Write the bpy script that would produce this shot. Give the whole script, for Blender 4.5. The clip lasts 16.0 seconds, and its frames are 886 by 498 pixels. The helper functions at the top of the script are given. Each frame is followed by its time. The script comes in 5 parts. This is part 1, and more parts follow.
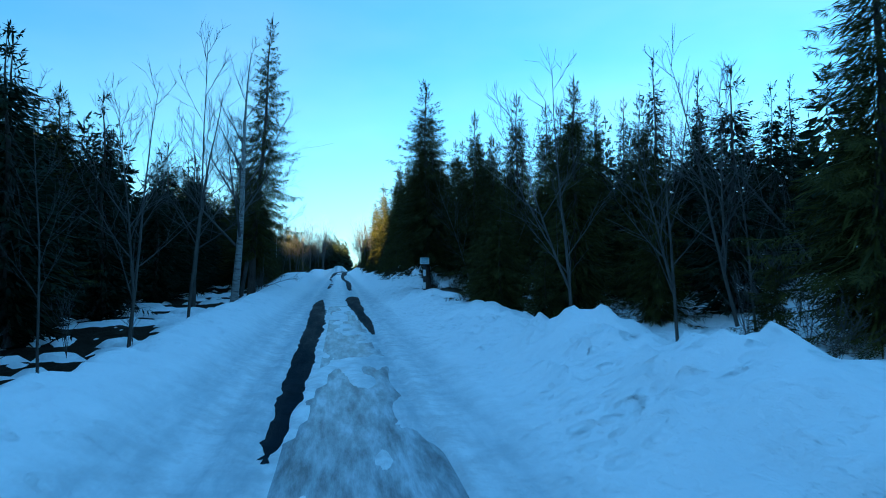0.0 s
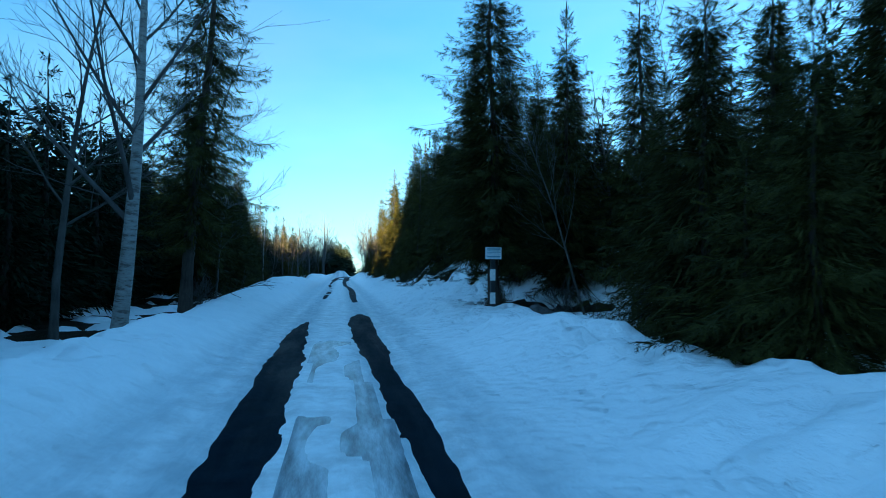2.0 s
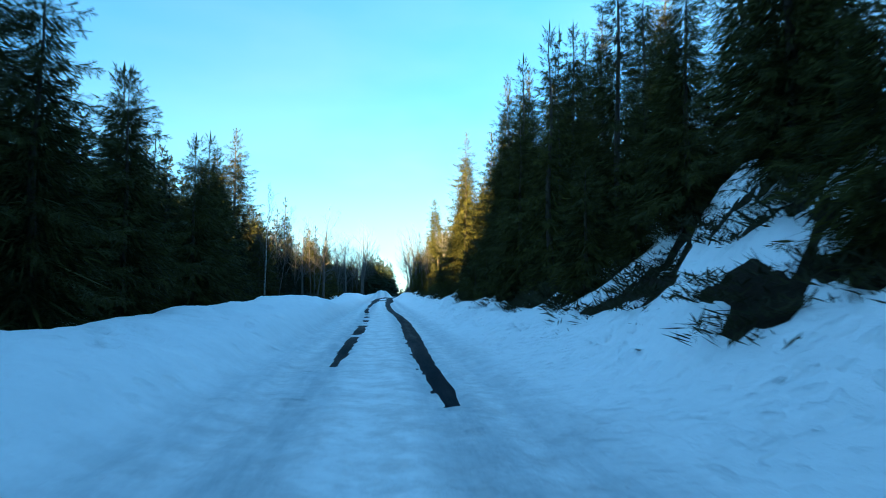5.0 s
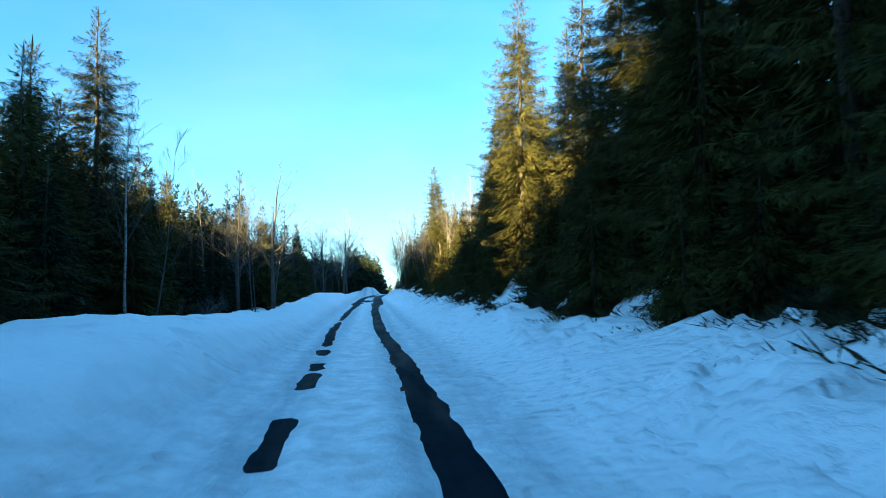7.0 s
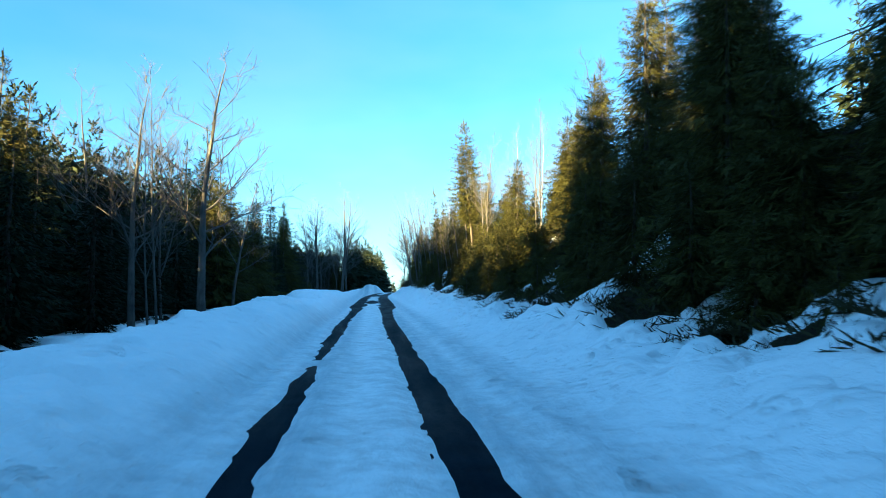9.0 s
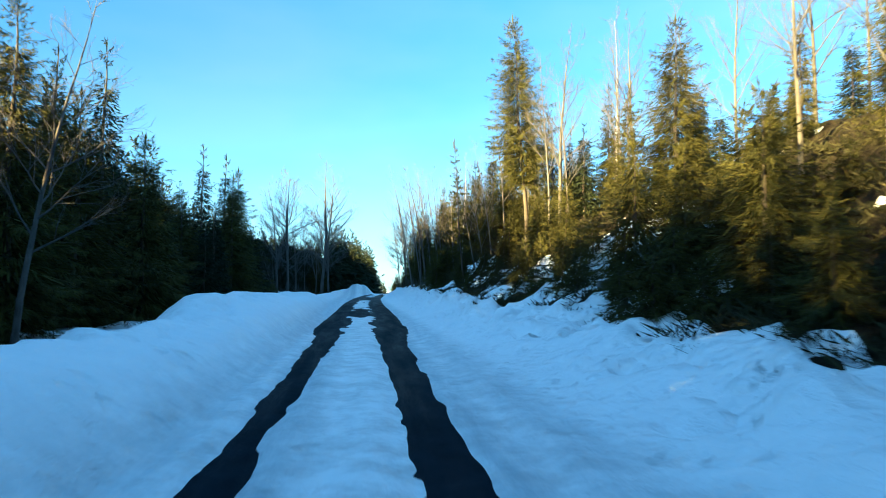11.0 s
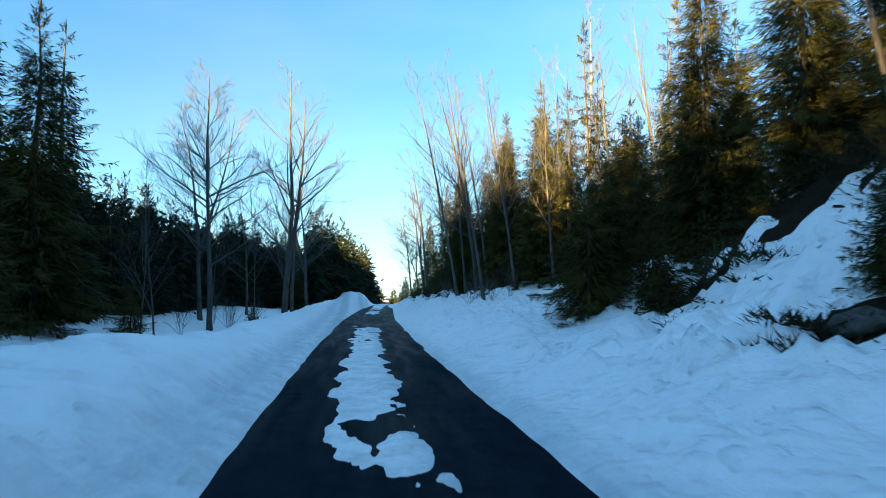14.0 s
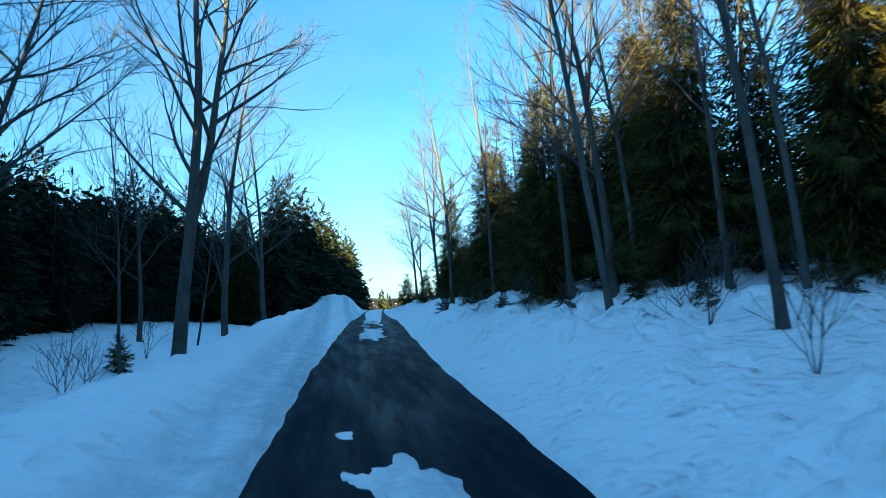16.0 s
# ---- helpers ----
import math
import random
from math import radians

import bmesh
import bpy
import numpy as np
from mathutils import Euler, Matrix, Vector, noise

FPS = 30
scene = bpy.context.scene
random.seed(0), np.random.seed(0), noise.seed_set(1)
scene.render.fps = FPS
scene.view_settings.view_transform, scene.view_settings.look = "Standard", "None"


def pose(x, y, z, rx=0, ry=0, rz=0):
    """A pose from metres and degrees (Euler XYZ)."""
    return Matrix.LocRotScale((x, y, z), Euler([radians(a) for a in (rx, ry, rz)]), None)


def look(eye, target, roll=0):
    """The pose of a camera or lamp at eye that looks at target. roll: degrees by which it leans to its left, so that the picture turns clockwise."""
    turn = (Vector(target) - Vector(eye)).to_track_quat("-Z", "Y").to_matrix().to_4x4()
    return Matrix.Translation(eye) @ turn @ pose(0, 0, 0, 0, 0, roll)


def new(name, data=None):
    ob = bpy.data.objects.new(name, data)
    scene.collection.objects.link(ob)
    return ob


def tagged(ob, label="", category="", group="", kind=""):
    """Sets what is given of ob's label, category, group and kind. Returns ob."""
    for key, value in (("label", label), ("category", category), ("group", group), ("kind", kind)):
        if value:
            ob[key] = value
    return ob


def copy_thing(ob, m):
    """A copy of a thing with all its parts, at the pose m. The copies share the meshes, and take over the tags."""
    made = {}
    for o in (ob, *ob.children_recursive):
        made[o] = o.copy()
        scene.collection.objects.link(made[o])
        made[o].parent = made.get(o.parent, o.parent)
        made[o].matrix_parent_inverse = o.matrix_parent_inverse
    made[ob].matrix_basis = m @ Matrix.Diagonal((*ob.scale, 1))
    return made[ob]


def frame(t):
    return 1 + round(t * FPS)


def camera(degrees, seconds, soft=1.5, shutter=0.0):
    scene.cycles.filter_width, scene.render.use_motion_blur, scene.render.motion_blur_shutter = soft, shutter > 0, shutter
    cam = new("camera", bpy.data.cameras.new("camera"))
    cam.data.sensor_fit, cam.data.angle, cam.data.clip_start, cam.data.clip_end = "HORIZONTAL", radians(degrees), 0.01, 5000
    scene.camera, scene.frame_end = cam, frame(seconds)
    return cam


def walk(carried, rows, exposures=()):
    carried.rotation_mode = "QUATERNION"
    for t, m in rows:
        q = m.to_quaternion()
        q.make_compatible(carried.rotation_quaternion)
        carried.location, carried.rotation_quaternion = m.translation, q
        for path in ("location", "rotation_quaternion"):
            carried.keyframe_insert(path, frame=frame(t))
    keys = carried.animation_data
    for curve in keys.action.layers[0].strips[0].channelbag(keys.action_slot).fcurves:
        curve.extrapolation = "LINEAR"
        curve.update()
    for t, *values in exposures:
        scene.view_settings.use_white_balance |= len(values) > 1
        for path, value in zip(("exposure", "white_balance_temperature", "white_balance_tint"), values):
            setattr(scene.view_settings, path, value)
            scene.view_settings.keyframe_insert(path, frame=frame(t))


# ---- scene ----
cam = camera(67.0, 16.0, soft=0.9, shutter=0.15)
PATH = [
    (0.0, (0.098, 0.005, 1.711), (1.626, 9.885, 1.953), 0.07),
    (0.5, (0.145, 3.389, 1.654), (1.672, 13.268, 1.916), 0.06),
    (1.0, (0.194, 6.709, 1.573), (1.655, 16.596, 1.897), 0.14),
    (1.5, (0.198, 10.254, 1.487), (1.657, 20.141, 1.836), 0.27),
    (2.0, (0.208, 14.266, 1.443), (1.701, 24.148, 1.777), 0.28),
    (2.5, (0.178, 18.285, 1.366), (1.684, 28.166, 1.684), 0.11),
    (3.0, (0.094, 22.091, 1.288), (1.429, 31.995, 1.638), 0.36),
    (3.5, (0.009, 25.536, 1.205), (1.060, 35.469, 1.694), -0.12),
    (4.0, (-0.058, 28.749, 1.124), (0.812, 38.691, 1.742), 0.13),
    (4.2, (-0.064, 30.091, 1.102), (0.769, 40.036, 1.735), 0.41),
    (6.3, (0.360, 52.120, 1.359), (1.416, 62.043, 2.009), 0.18),
    (6.5, (0.351, 53.946, 1.356), (1.415, 63.869, 1.988), -0.23),
    (7, (0.285, 58.486, 1.348), (1.364, 68.412, 1.913), -0.85),
    (7.5, (0.239, 63.076, 1.336), (1.262, 73.011, 1.820), -1.16),
    (8, (0.150, 67.192, 1.277), (1.058, 77.138, 1.763), -1.30),
    (8.5, (-0.039, 71.364, 1.229), (0.892, 81.308, 1.735), -1.10),
    (8.7, (-0.109, 72.975, 1.210), (0.906, 82.908, 1.769), 0.05),
    (10.8, (-0.065, 92.435, 1.244), (1.185, 102.343, 1.752), 0.26),
    (11.0, (-0.096, 94.654, 1.237), (1.142, 104.561, 1.801), 0.66),
    (11.5, (-0.113, 100.183, 1.213), (1.145, 110.081, 1.883), 0.48),
    (12.0, (-0.110, 105.778, 1.219), (1.111, 115.674, 1.974), 0.55),
    (12.5, (-0.095, 111.081, 1.284), (1.093, 120.982, 2.036), 0.08),
    (13.0, (-0.097, 116.115, 1.291), (1.077, 126.019, 2.017), -0.44),
    (13.5, (-0.137, 120.938, 1.323), (1.070, 130.842, 2.010), -0.45),
    (14.0, (-0.133, 125.515, 1.361), (1.204, 135.404, 2.009), -0.34),
    (14.5, (-0.134, 130.799, 1.390), (1.340, 140.672, 1.995), -0.76),
    (15.0, (-0.103, 136.244, 1.464), (1.462, 146.103, 2.055), -0.58),
    (15.5, (-0.064, 141.264, 1.489), (1.520, 151.119, 2.099), -0.63),
    (16.0, (-0.105, 145.967, 1.536), (1.481, 155.820, 2.181), -1.02),
]
walk(cam, [(t, look(eye, target, roll)) for t, eye, target, roll in PATH],
     exposures=[(0.0, 3.20, 4370, -21), (2.5, 3.33, 4650, -21), (4.0, 3.62, 4770, -21), (8.5, 3.48, 4420, -21), (11.0, 3.38, 4590, -21), (12.0, 3.38, 5220, -14), (12.7, 3.38, 5720, -11), (13.5, 3.38, 5670, -11), (14.0, 3.38, 5190, -15), (14.6, 3.38, 4890, -19), (16.0, 3.28, 4470, -20)])

# ---- world, sun ----
SUN_FROM = Vector((-0.85, -0.53, 0.0)).normalized()
SUN_UP = radians(7.2)
world = bpy.data.worlds.new("sky")
scene.world = world
world.use_nodes = True
wn = world.node_tree.nodes
wl = world.node_tree.links
sky = wn.new("ShaderNodeTexSky")
sky.sky_type = "NISHITA"
sky.sun_disc = False
sky.sun_elevation = SUN_UP
sky.sun_rotation = math.atan2(SUN_FROM.x, SUN_FROM.y)
sky.altitude = 800
sky.air_density = 0.8
sky.dust_density = 0.5
sky.ozone_density = 2.0
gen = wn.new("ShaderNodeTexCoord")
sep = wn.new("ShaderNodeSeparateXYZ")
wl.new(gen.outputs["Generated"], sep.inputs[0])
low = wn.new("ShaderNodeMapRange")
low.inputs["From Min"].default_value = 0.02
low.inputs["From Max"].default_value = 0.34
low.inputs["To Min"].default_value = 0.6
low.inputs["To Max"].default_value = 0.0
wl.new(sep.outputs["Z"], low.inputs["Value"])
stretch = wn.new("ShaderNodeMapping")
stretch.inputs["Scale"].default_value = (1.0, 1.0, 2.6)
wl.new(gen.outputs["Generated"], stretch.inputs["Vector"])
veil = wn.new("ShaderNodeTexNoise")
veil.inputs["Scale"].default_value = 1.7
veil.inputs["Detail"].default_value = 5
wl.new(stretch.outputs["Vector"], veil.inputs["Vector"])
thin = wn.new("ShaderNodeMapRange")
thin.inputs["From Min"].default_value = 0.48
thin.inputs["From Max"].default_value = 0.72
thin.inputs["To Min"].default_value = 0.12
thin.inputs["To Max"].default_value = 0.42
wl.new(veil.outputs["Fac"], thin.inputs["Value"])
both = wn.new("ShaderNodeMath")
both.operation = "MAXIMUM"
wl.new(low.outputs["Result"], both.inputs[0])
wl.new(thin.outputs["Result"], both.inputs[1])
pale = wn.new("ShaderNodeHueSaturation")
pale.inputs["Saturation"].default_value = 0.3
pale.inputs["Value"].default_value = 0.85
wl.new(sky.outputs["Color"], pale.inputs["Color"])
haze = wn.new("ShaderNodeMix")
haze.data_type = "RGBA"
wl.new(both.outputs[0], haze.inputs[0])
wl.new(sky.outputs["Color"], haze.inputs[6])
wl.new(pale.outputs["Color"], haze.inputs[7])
rise = wn.new("ShaderNodeMapRange")
rise.inputs["From Min"].default_value = 0.3
rise.inputs["From Max"].default_value = 0.75
rise.inputs["To Min"].default_value = 0.042
rise.inputs["To Max"].default_value = 0.058
wl.new(sep.outputs["Z"], rise.inputs["Value"])
wl.new(rise.outputs["Result"], wn["Background"].inputs["Strength"])
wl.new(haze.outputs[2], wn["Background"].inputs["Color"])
sun = new("sun", bpy.data.lights.new("sun", "SUN"))
sun.data.energy = 8.0
sun.data.angle = radians(0.6)
sun.data.color = (1.0, 0.53, 0.17)
to_sun = Vector((SUN_FROM.x * math.cos(SUN_UP), SUN_FROM.y * math.cos(SUN_UP), math.sin(SUN_UP)))
sun.matrix_world = look(to_sun * 200, (0, 0, 0))


# ---- materials ----
def mat(name):
    m = bpy.data.materials.new(name)
    m.use_nodes = True
    return m, m.node_tree.nodes, m.node_tree.links, m.node_tree.nodes["Principled BSDF"]


def nz(nodes, links, scale, detail=4.0, rough=0.55, vec=None):
    n = nodes.new("ShaderNodeTexNoise")
    n.inputs["Scale"].default_value = scale
    n.inputs["Detail"].default_value = detail
    n.inputs["Roughness"].default_value = rough
    if vec is not None:
        links.new(vec, n.inputs["Vector"])
    return n.outputs["Fac"]


def ramp(nodes, links, fac, stops):
    r = nodes.new("ShaderNodeValToRGB")
    els = r.color_ramp.elements
    while len(els) < len(stops):
        els.new(0.5)
    for e, (p, c) in zip(els, stops):
        e.position = p
        e.color = (*c, 1)
    links.new(fac, r.inputs["Fac"])
    return r.outputs["Color"]


def mix(nodes, links, fac, a, b, mode="MIX"):
    m = nodes.new("ShaderNodeMix")
    m.data_type = "RGBA"
    m.blend_type = mode
    if isinstance(fac, float):
        m.inputs[0].default_value = fac
    else:
        links.new(fac, m.inputs[0])
    links.new(a, m.inputs[6])
    links.new(b, m.inputs[7])
    return m.outputs[2]


def bump(nodes, links, bsdf, heights, dist):
    prev = None
    for h, d in zip(heights, dist):
        b = nodes.new("ShaderNodeBump")
        b.inputs["Distance"].default_value = d
        links.new(h, b.inputs["Height"])
        if prev is not None:
            links.new(prev, b.inputs["Normal"])
        prev = b.outputs["Normal"]
    links.new(prev, bsdf.inputs["Normal"])


def obj_coord(nodes):
    return nodes.new("ShaderNodeTexCoord").outputs["Object"]


def make_snow():
    m, n, l, b = mat("old_snow")
    c = obj_coord(n)
    big = nz(n, l, 1.6, 5, 0.6, c)
    fine = nz(n, l, 7, 5, 0.65, c)
    grain = nz(n, l, 60, 3, 0.6, c)
    col = mix(n, l, 0.2, ramp(n, l, big, [(0.3, (0.92, 0.925, 0.93)), (0.65, (0.97, 0.97, 0.97))]),
              ramp(n, l, fine, [(0.2, (0.85, 0.85, 0.84)), (0.34, (1.0, 1.0, 1.0))]), "MULTIPLY")
    sx = n.new("ShaderNodeSeparateXYZ")
    l.new(c, sx.inputs[0])
    ab = n.new("ShaderNodeMath")
    ab.operation = "ABSOLUTE"
    l.new(sx.outputs["X"], ab.inputs[0])
    near = n.new("ShaderNodeMapRange")
    near.inputs["From Min"].default_value = 2.3
    near.inputs["From Max"].default_value = 1.2
    l.new(ab.outputs[0], near.inputs["Value"])
    grit = nz(n, l, 2.2, 6, 0.75, c)
    gr = ramp(n, l, grit, [(0.42, (0, 0, 0)), (0.62, (1, 1, 1))])
    dm = n.new("ShaderNodeMath")
    dm.operation = "MULTIPLY"
    l.new(near.outputs["Result"], dm.inputs[0])
    l.new(gr, dm.inputs[1])
    half = n.new("ShaderNodeMath")
    half.operation = "MULTIPLY"
    half.inputs[1].default_value = 0.4
    l.new(dm.outputs[0], half.inputs[0])
    dirt = n.new("ShaderNodeRGB")
    dirt.outputs[0].default_value = (0.36, 0.35, 0.34, 1)
    col = mix(n, l, half.outputs[0], col, dirt.outputs[0])
    trk = n.new("ShaderNodeMath")
    trk.operation = "SUBTRACT"
    trk.inputs[1].default_value = 0.8
    l.new(ab.outputs[0], trk.inputs[0])
    tab = n.new("ShaderNodeMath")
    tab.operation = "ABSOLUTE"
    l.new(trk.outputs[0], tab.inputs[0])
    wet = n.new("ShaderNodeMapRange")
    wet.inputs["From Min"].default_value = 0.5
    wet.inputs["From Max"].default_value = 0.15
    wet.inputs["To Max"].default_value = 0.75
    l.new(tab.outputs[0], wet.inputs["Value"])
    rim = n.new("ShaderNodeMath")
    rim.operation = "SUBTRACT"
    rim.inputs[1].default_value = 1.5
    l.new(ab.outputs[0], rim.inputs[0])
    rab = n.new("ShaderNodeMath")
    rab.operation = "ABSOLUTE"
    l.new(rim.outputs[0], rab.inputs[0])
    rwet = n.new("ShaderNodeMapRange")
    rwet.inputs["From Min"].default_value = 0.45
    rwet.inputs["From Max"].default_value = 0.1
    rwet.inputs["To Max"].default_value = 0.5
    l.new(rab.outputs[0], rwet.inputs["Value"])
    either = n.new("ShaderNodeMath")
    either.operation = "MAXIMUM"
    l.new(wet.outputs["Result"], either.inputs[0])
    l.new(rwet.outputs["Result"], either.inputs[1])
    mp = n.new("ShaderNodeMapping")
    mp.inputs["Scale"].default_value = (1, 0.15, 1)
    l.new(c, mp.inputs["Vector"])
    streak = nz(n, l, 6.0, 5, 0.65, mp.outputs["Vector"])
    sm = n.new("ShaderNodeMath")
    sm.operation = "MULTIPLY"
    l.new(either.outputs[0], sm.inputs[0])
    l.new(ramp(n, l, streak, [(0.36, (0.45, 0.45, 0.45)), (0.62, (0.9, 0.9, 0.9))]), sm.inputs[1])
    slush = n.new("ShaderNodeRGB")
    slush.outputs[0].default_value = (0.36, 0.41, 0.46, 1)
    col = mix(n, l, sm.outputs[0], col, slush.outputs[0])
    l.new(col, b.inputs["Base Color"])
    lump = ramp(n, l, nz(n, l, 2.1, 2, 0.5, c), [(0.25, (0, 0, 0)), (0.75, (1, 1, 1))])
    cell = n.new("ShaderNodeTexVoronoi")
    cell.inputs["Scale"].default_value = 2.6
    cell.feature = "SMOOTH_F1"
    cell.inputs["Smoothness"].default_value = 0.6
    l.new(c, cell.inputs["Vector"])
    print_ = ramp(n, l, cell.outputs["Distance"], [(0.0, (0, 0, 0)), (0.4, (1, 1, 1))])
    where = ramp(n, l, nz(n, l, 0.55, 2, 0.5, c), [(0.4, (0, 0, 0)), (0.66, (1, 1, 1))])
    flat = n.new("ShaderNodeRGB")
    flat.outputs[0].default_value = (1, 1, 1, 1)
    trodden = mix(n, l, where, flat.outputs[0], print_)
    band = n.new("ShaderNodeMapRange")
    band.inputs["From Min"].default_value = 1.4
    band.inputs["From Max"].default_value = 1.9
    l.new(sx.outputs["X"], band.inputs["Value"])
    lumps = n.new("ShaderNodeTexVoronoi")
    lumps.inputs["Scale"].default_value = 5.2
    lumps.feature = "SMOOTH_F1"
    lumps.inputs["Smoothness"].default_value = 0.6
    l.new(c, lumps.inputs["Vector"])
    some = n.new("ShaderNodeMath")
    some.operation = "MULTIPLY"
    l.new(band.outputs["Result"], some.inputs[0])
    l.new(ramp(n, l, nz(n, l, 0.9, 2, 0.5, c), [(0.32, (0, 0, 0)), (0.7, (1, 1, 1))]), some.inputs[1])
    clod = mix(n, l, some.outputs[0], flat.outputs[0], ramp(n, l, lumps.outputs["Distance"], [(0.1, (1, 1, 1)), (0.55, (0, 0, 0))]))
    b.inputs["Roughness"].default_value = 0.62
    b.inputs["Specular IOR Level"].default_value = 0.35
    bump(n, l, b, [big, lump, trodden, clod, fine, grain], [0.04, 0.045, 0.1, 0.07, 0.04, 0.008])
    return m


def make_asphalt():
    m, n, l, b = mat("wet_asphalt")
    c = obj_coord(n)
    mp = n.new("ShaderNodeMapping")
    mp.inputs["Scale"].default_value = (1, 0.1, 1)
    l.new(c, mp.inputs["Vector"])
    big = nz(n, l, 3.0, 4, 0.6, mp.outputs["Vector"])
    mid = nz(n, l, 3.2, 5, 0.6, c)
    grain = nz(n, l, 130, 2, 0.6, c)
    col = mix(n, l, 0.6, ramp(n, l, mid, [(0.3, (0.005, 0.009, 0.015)), (0.7, (0.012, 0.019, 0.030))]),
              ramp(n, l, grain, [(0.3, (0.6, 0.6, 0.6)), (0.7, (1.0, 1.0, 1.0))]), "MULTIPLY")
    l.new(col, b.inputs["Base Color"])
    l.new(ramp(n, l, big, [(0.36, (0.45, 0.45, 0.45)), (0.66, (0.7, 0.7, 0.7))]), b.inputs["Roughness"])
    # standing melt water on the last stretch
    sy = n.new("ShaderNodeSeparateXYZ")
    l.new(c, sy.inputs[0])
    onward = n.new("ShaderNodeMapRange")
    onward.inputs["From Min"].default_value = 138
    onward.inputs["From Max"].default_value = 150
    onward.inputs["To Min"].default_value = 0.25
    l.new(sy.outputs["Y"], onward.inputs["Value"])
    pool = ramp(n, l, nz(n, l, 1.1, 3, 0.5, mp.outputs["Vector"]), [(0.45, (0.018, 0.018, 0.018)), (0.62, (0.035, 0.035, 0.035))])
    wet = n.new("ShaderNodeMath")
    wet.operation = "MULTIPLY"
    l.new(onward.outputs["Result"], wet.inputs[0])
    l.new(pool, wet.inputs[1])
    l.new(wet.outputs[0], b.inputs["Specular IOR Level"])
    bump(n, l, b, [mid, grain], [0.015, 0.006])
    return m


def make_ice():
    m, n, l, b = mat("road_ice")
    mp = n.new("ShaderNodeMapping")
    mp.inputs["Scale"].default_value = (1, 0.16, 1)
    l.new(obj_coord(n), mp.inputs["Vector"])
    f = nz(n, l, 5.0, 6, 0.7, mp.outputs["Vector"])
    l.new(ramp(n, l, f, [(0.36, (0.08, 0.088, 0.1)), (0.5, (0.27, 0.29, 0.32)), (0.64, (0.52, 0.55, 0.59))]), b.inputs["Base Color"])
    b.inputs["Roughness"].default_value = 0.42
    bump(n, l, b, [f], [0.02])
    return m


def make_soil():
    m, n, l, b = mat("forest_floor")
    c = obj_coord(n)
    big = nz(n, l, 0.9, 5, 0.6, c)
    fine = nz(n, l, 14, 6, 0.75, c)
    col = mix(n, l, 0.5, ramp(n, l, big, [(0.3, (0.016, 0.015, 0.009)), (0.55, (0.03, 0.024, 0.014)), (0.75, (0.014, 0.02, 0.008))]),
              ramp(n, l, fine, [(0.3, (0.007, 0.007, 0.005)), (0.7, (0.05, 0.038, 0.022))]))
    l.new(col, b.inputs["Base Color"])
    b.inputs["Roughness"].default_value = 0.9
    b.inputs["Specular IOR Level"].default_value = 0.1
    bump(n, l, b, [big, fine], [0.2, 0.12])
    return m


def make_bark(name, dark, light, scale=9.0, stretch=0.25):
    m, n, l, b = mat(name)
    mp = n.new("ShaderNodeMapping")
    mp.inputs["Scale"].default_value = (1, 1, stretch)
    l.new(obj_coord(n), mp.inputs["Vector"])
    f = nz(n, l, scale, 6, 0.7, mp.outputs["Vector"])
    g = nz(n, l, 1.3, 3, 0.5, obj_coord(n))
    col = mix(n, l, 0.5, ramp(n, l, f, [(0.35, dark), (0.65, light)]), ramp(n, l, g, [(0.3, dark), (0.7, light)]))
    l.new(col, b.inputs["Base Color"])
    b.inputs["Roughness"].default_value = 0.9
    b.inputs["Specular IOR Level"].default_value = 0.12
    bump(n, l, b, [f], [0.02])
    return m


def make_birch():
    m, n, l, b = mat("birch_bark")
    mp = n.new("ShaderNodeMapping")
    mp.inputs["Scale"].default_value = (1, 1, 4)
    l.new(obj_coord(n), mp.inputs["Vector"])
    f = nz(n, l, 3.0, 6, 0.7, mp.outputs["Vector"])
    l.new(ramp(n, l, f, [(0.4, (0.08, 0.07, 0.06)), (0.47, (0.19, 0.18, 0.165)), (0.7, (0.29, 0.28, 0.26))]), b.inputs["Base Color"])
    b.inputs["Roughness"].default_value = 0.7
    bump(n, l, b, [f], [0.01])
    return m


def make_needles(name, dark, light):
    m, n, l, b = mat(name)
    oi = n.new("ShaderNodeObjectInfo")
    f = nz(n, l, 1.1, 4, 0.6, obj_coord(n))
    isl = n.new("ShaderNodeNewGeometry").outputs["Random Per Island"]
    col = mix(n, l, 0.5, ramp(n, l, f, [(0.3, dark), (0.7, light)]), ramp(n, l, isl, [(0.0, dark), (1.0, light)]))
    hs = n.new("ShaderNodeHueSaturation")
    mr = n.new("ShaderNodeMapRange")
    mr.inputs["To Min"].default_value = 0.75
    mr.inputs["To Max"].default_value = 1.25
    l.new(oi.outputs["Random"], mr.inputs["Value"])
    l.new(mr.outputs["Result"], hs.inputs["Value"])
    l.new(col, hs.inputs["Color"])
    l.new(hs.outputs["Color"], b.inputs["Base Color"])
    b.inputs["Roughness"].default_value = 0.75
    b.inputs["Specular IOR Level"].default_value = 0.1
    return m


def make_plain(name, colour, rough=0.5, metal=0.0, scale=20.0, wear=0.25):
    m, n, l, b = mat(name)
    f = nz(n, l, scale, 5, 0.65, obj_coord(n))
    lo = tuple(c * (1 - wear) for c in colour)
    l.new(ramp(n, l, f, [(0.35, lo), (0.6, colour)]), b.inputs["Base Color"])
    b.inputs["Roughness"].default_value = rough
    b.inputs["Metallic"].default_value = metal
    return m


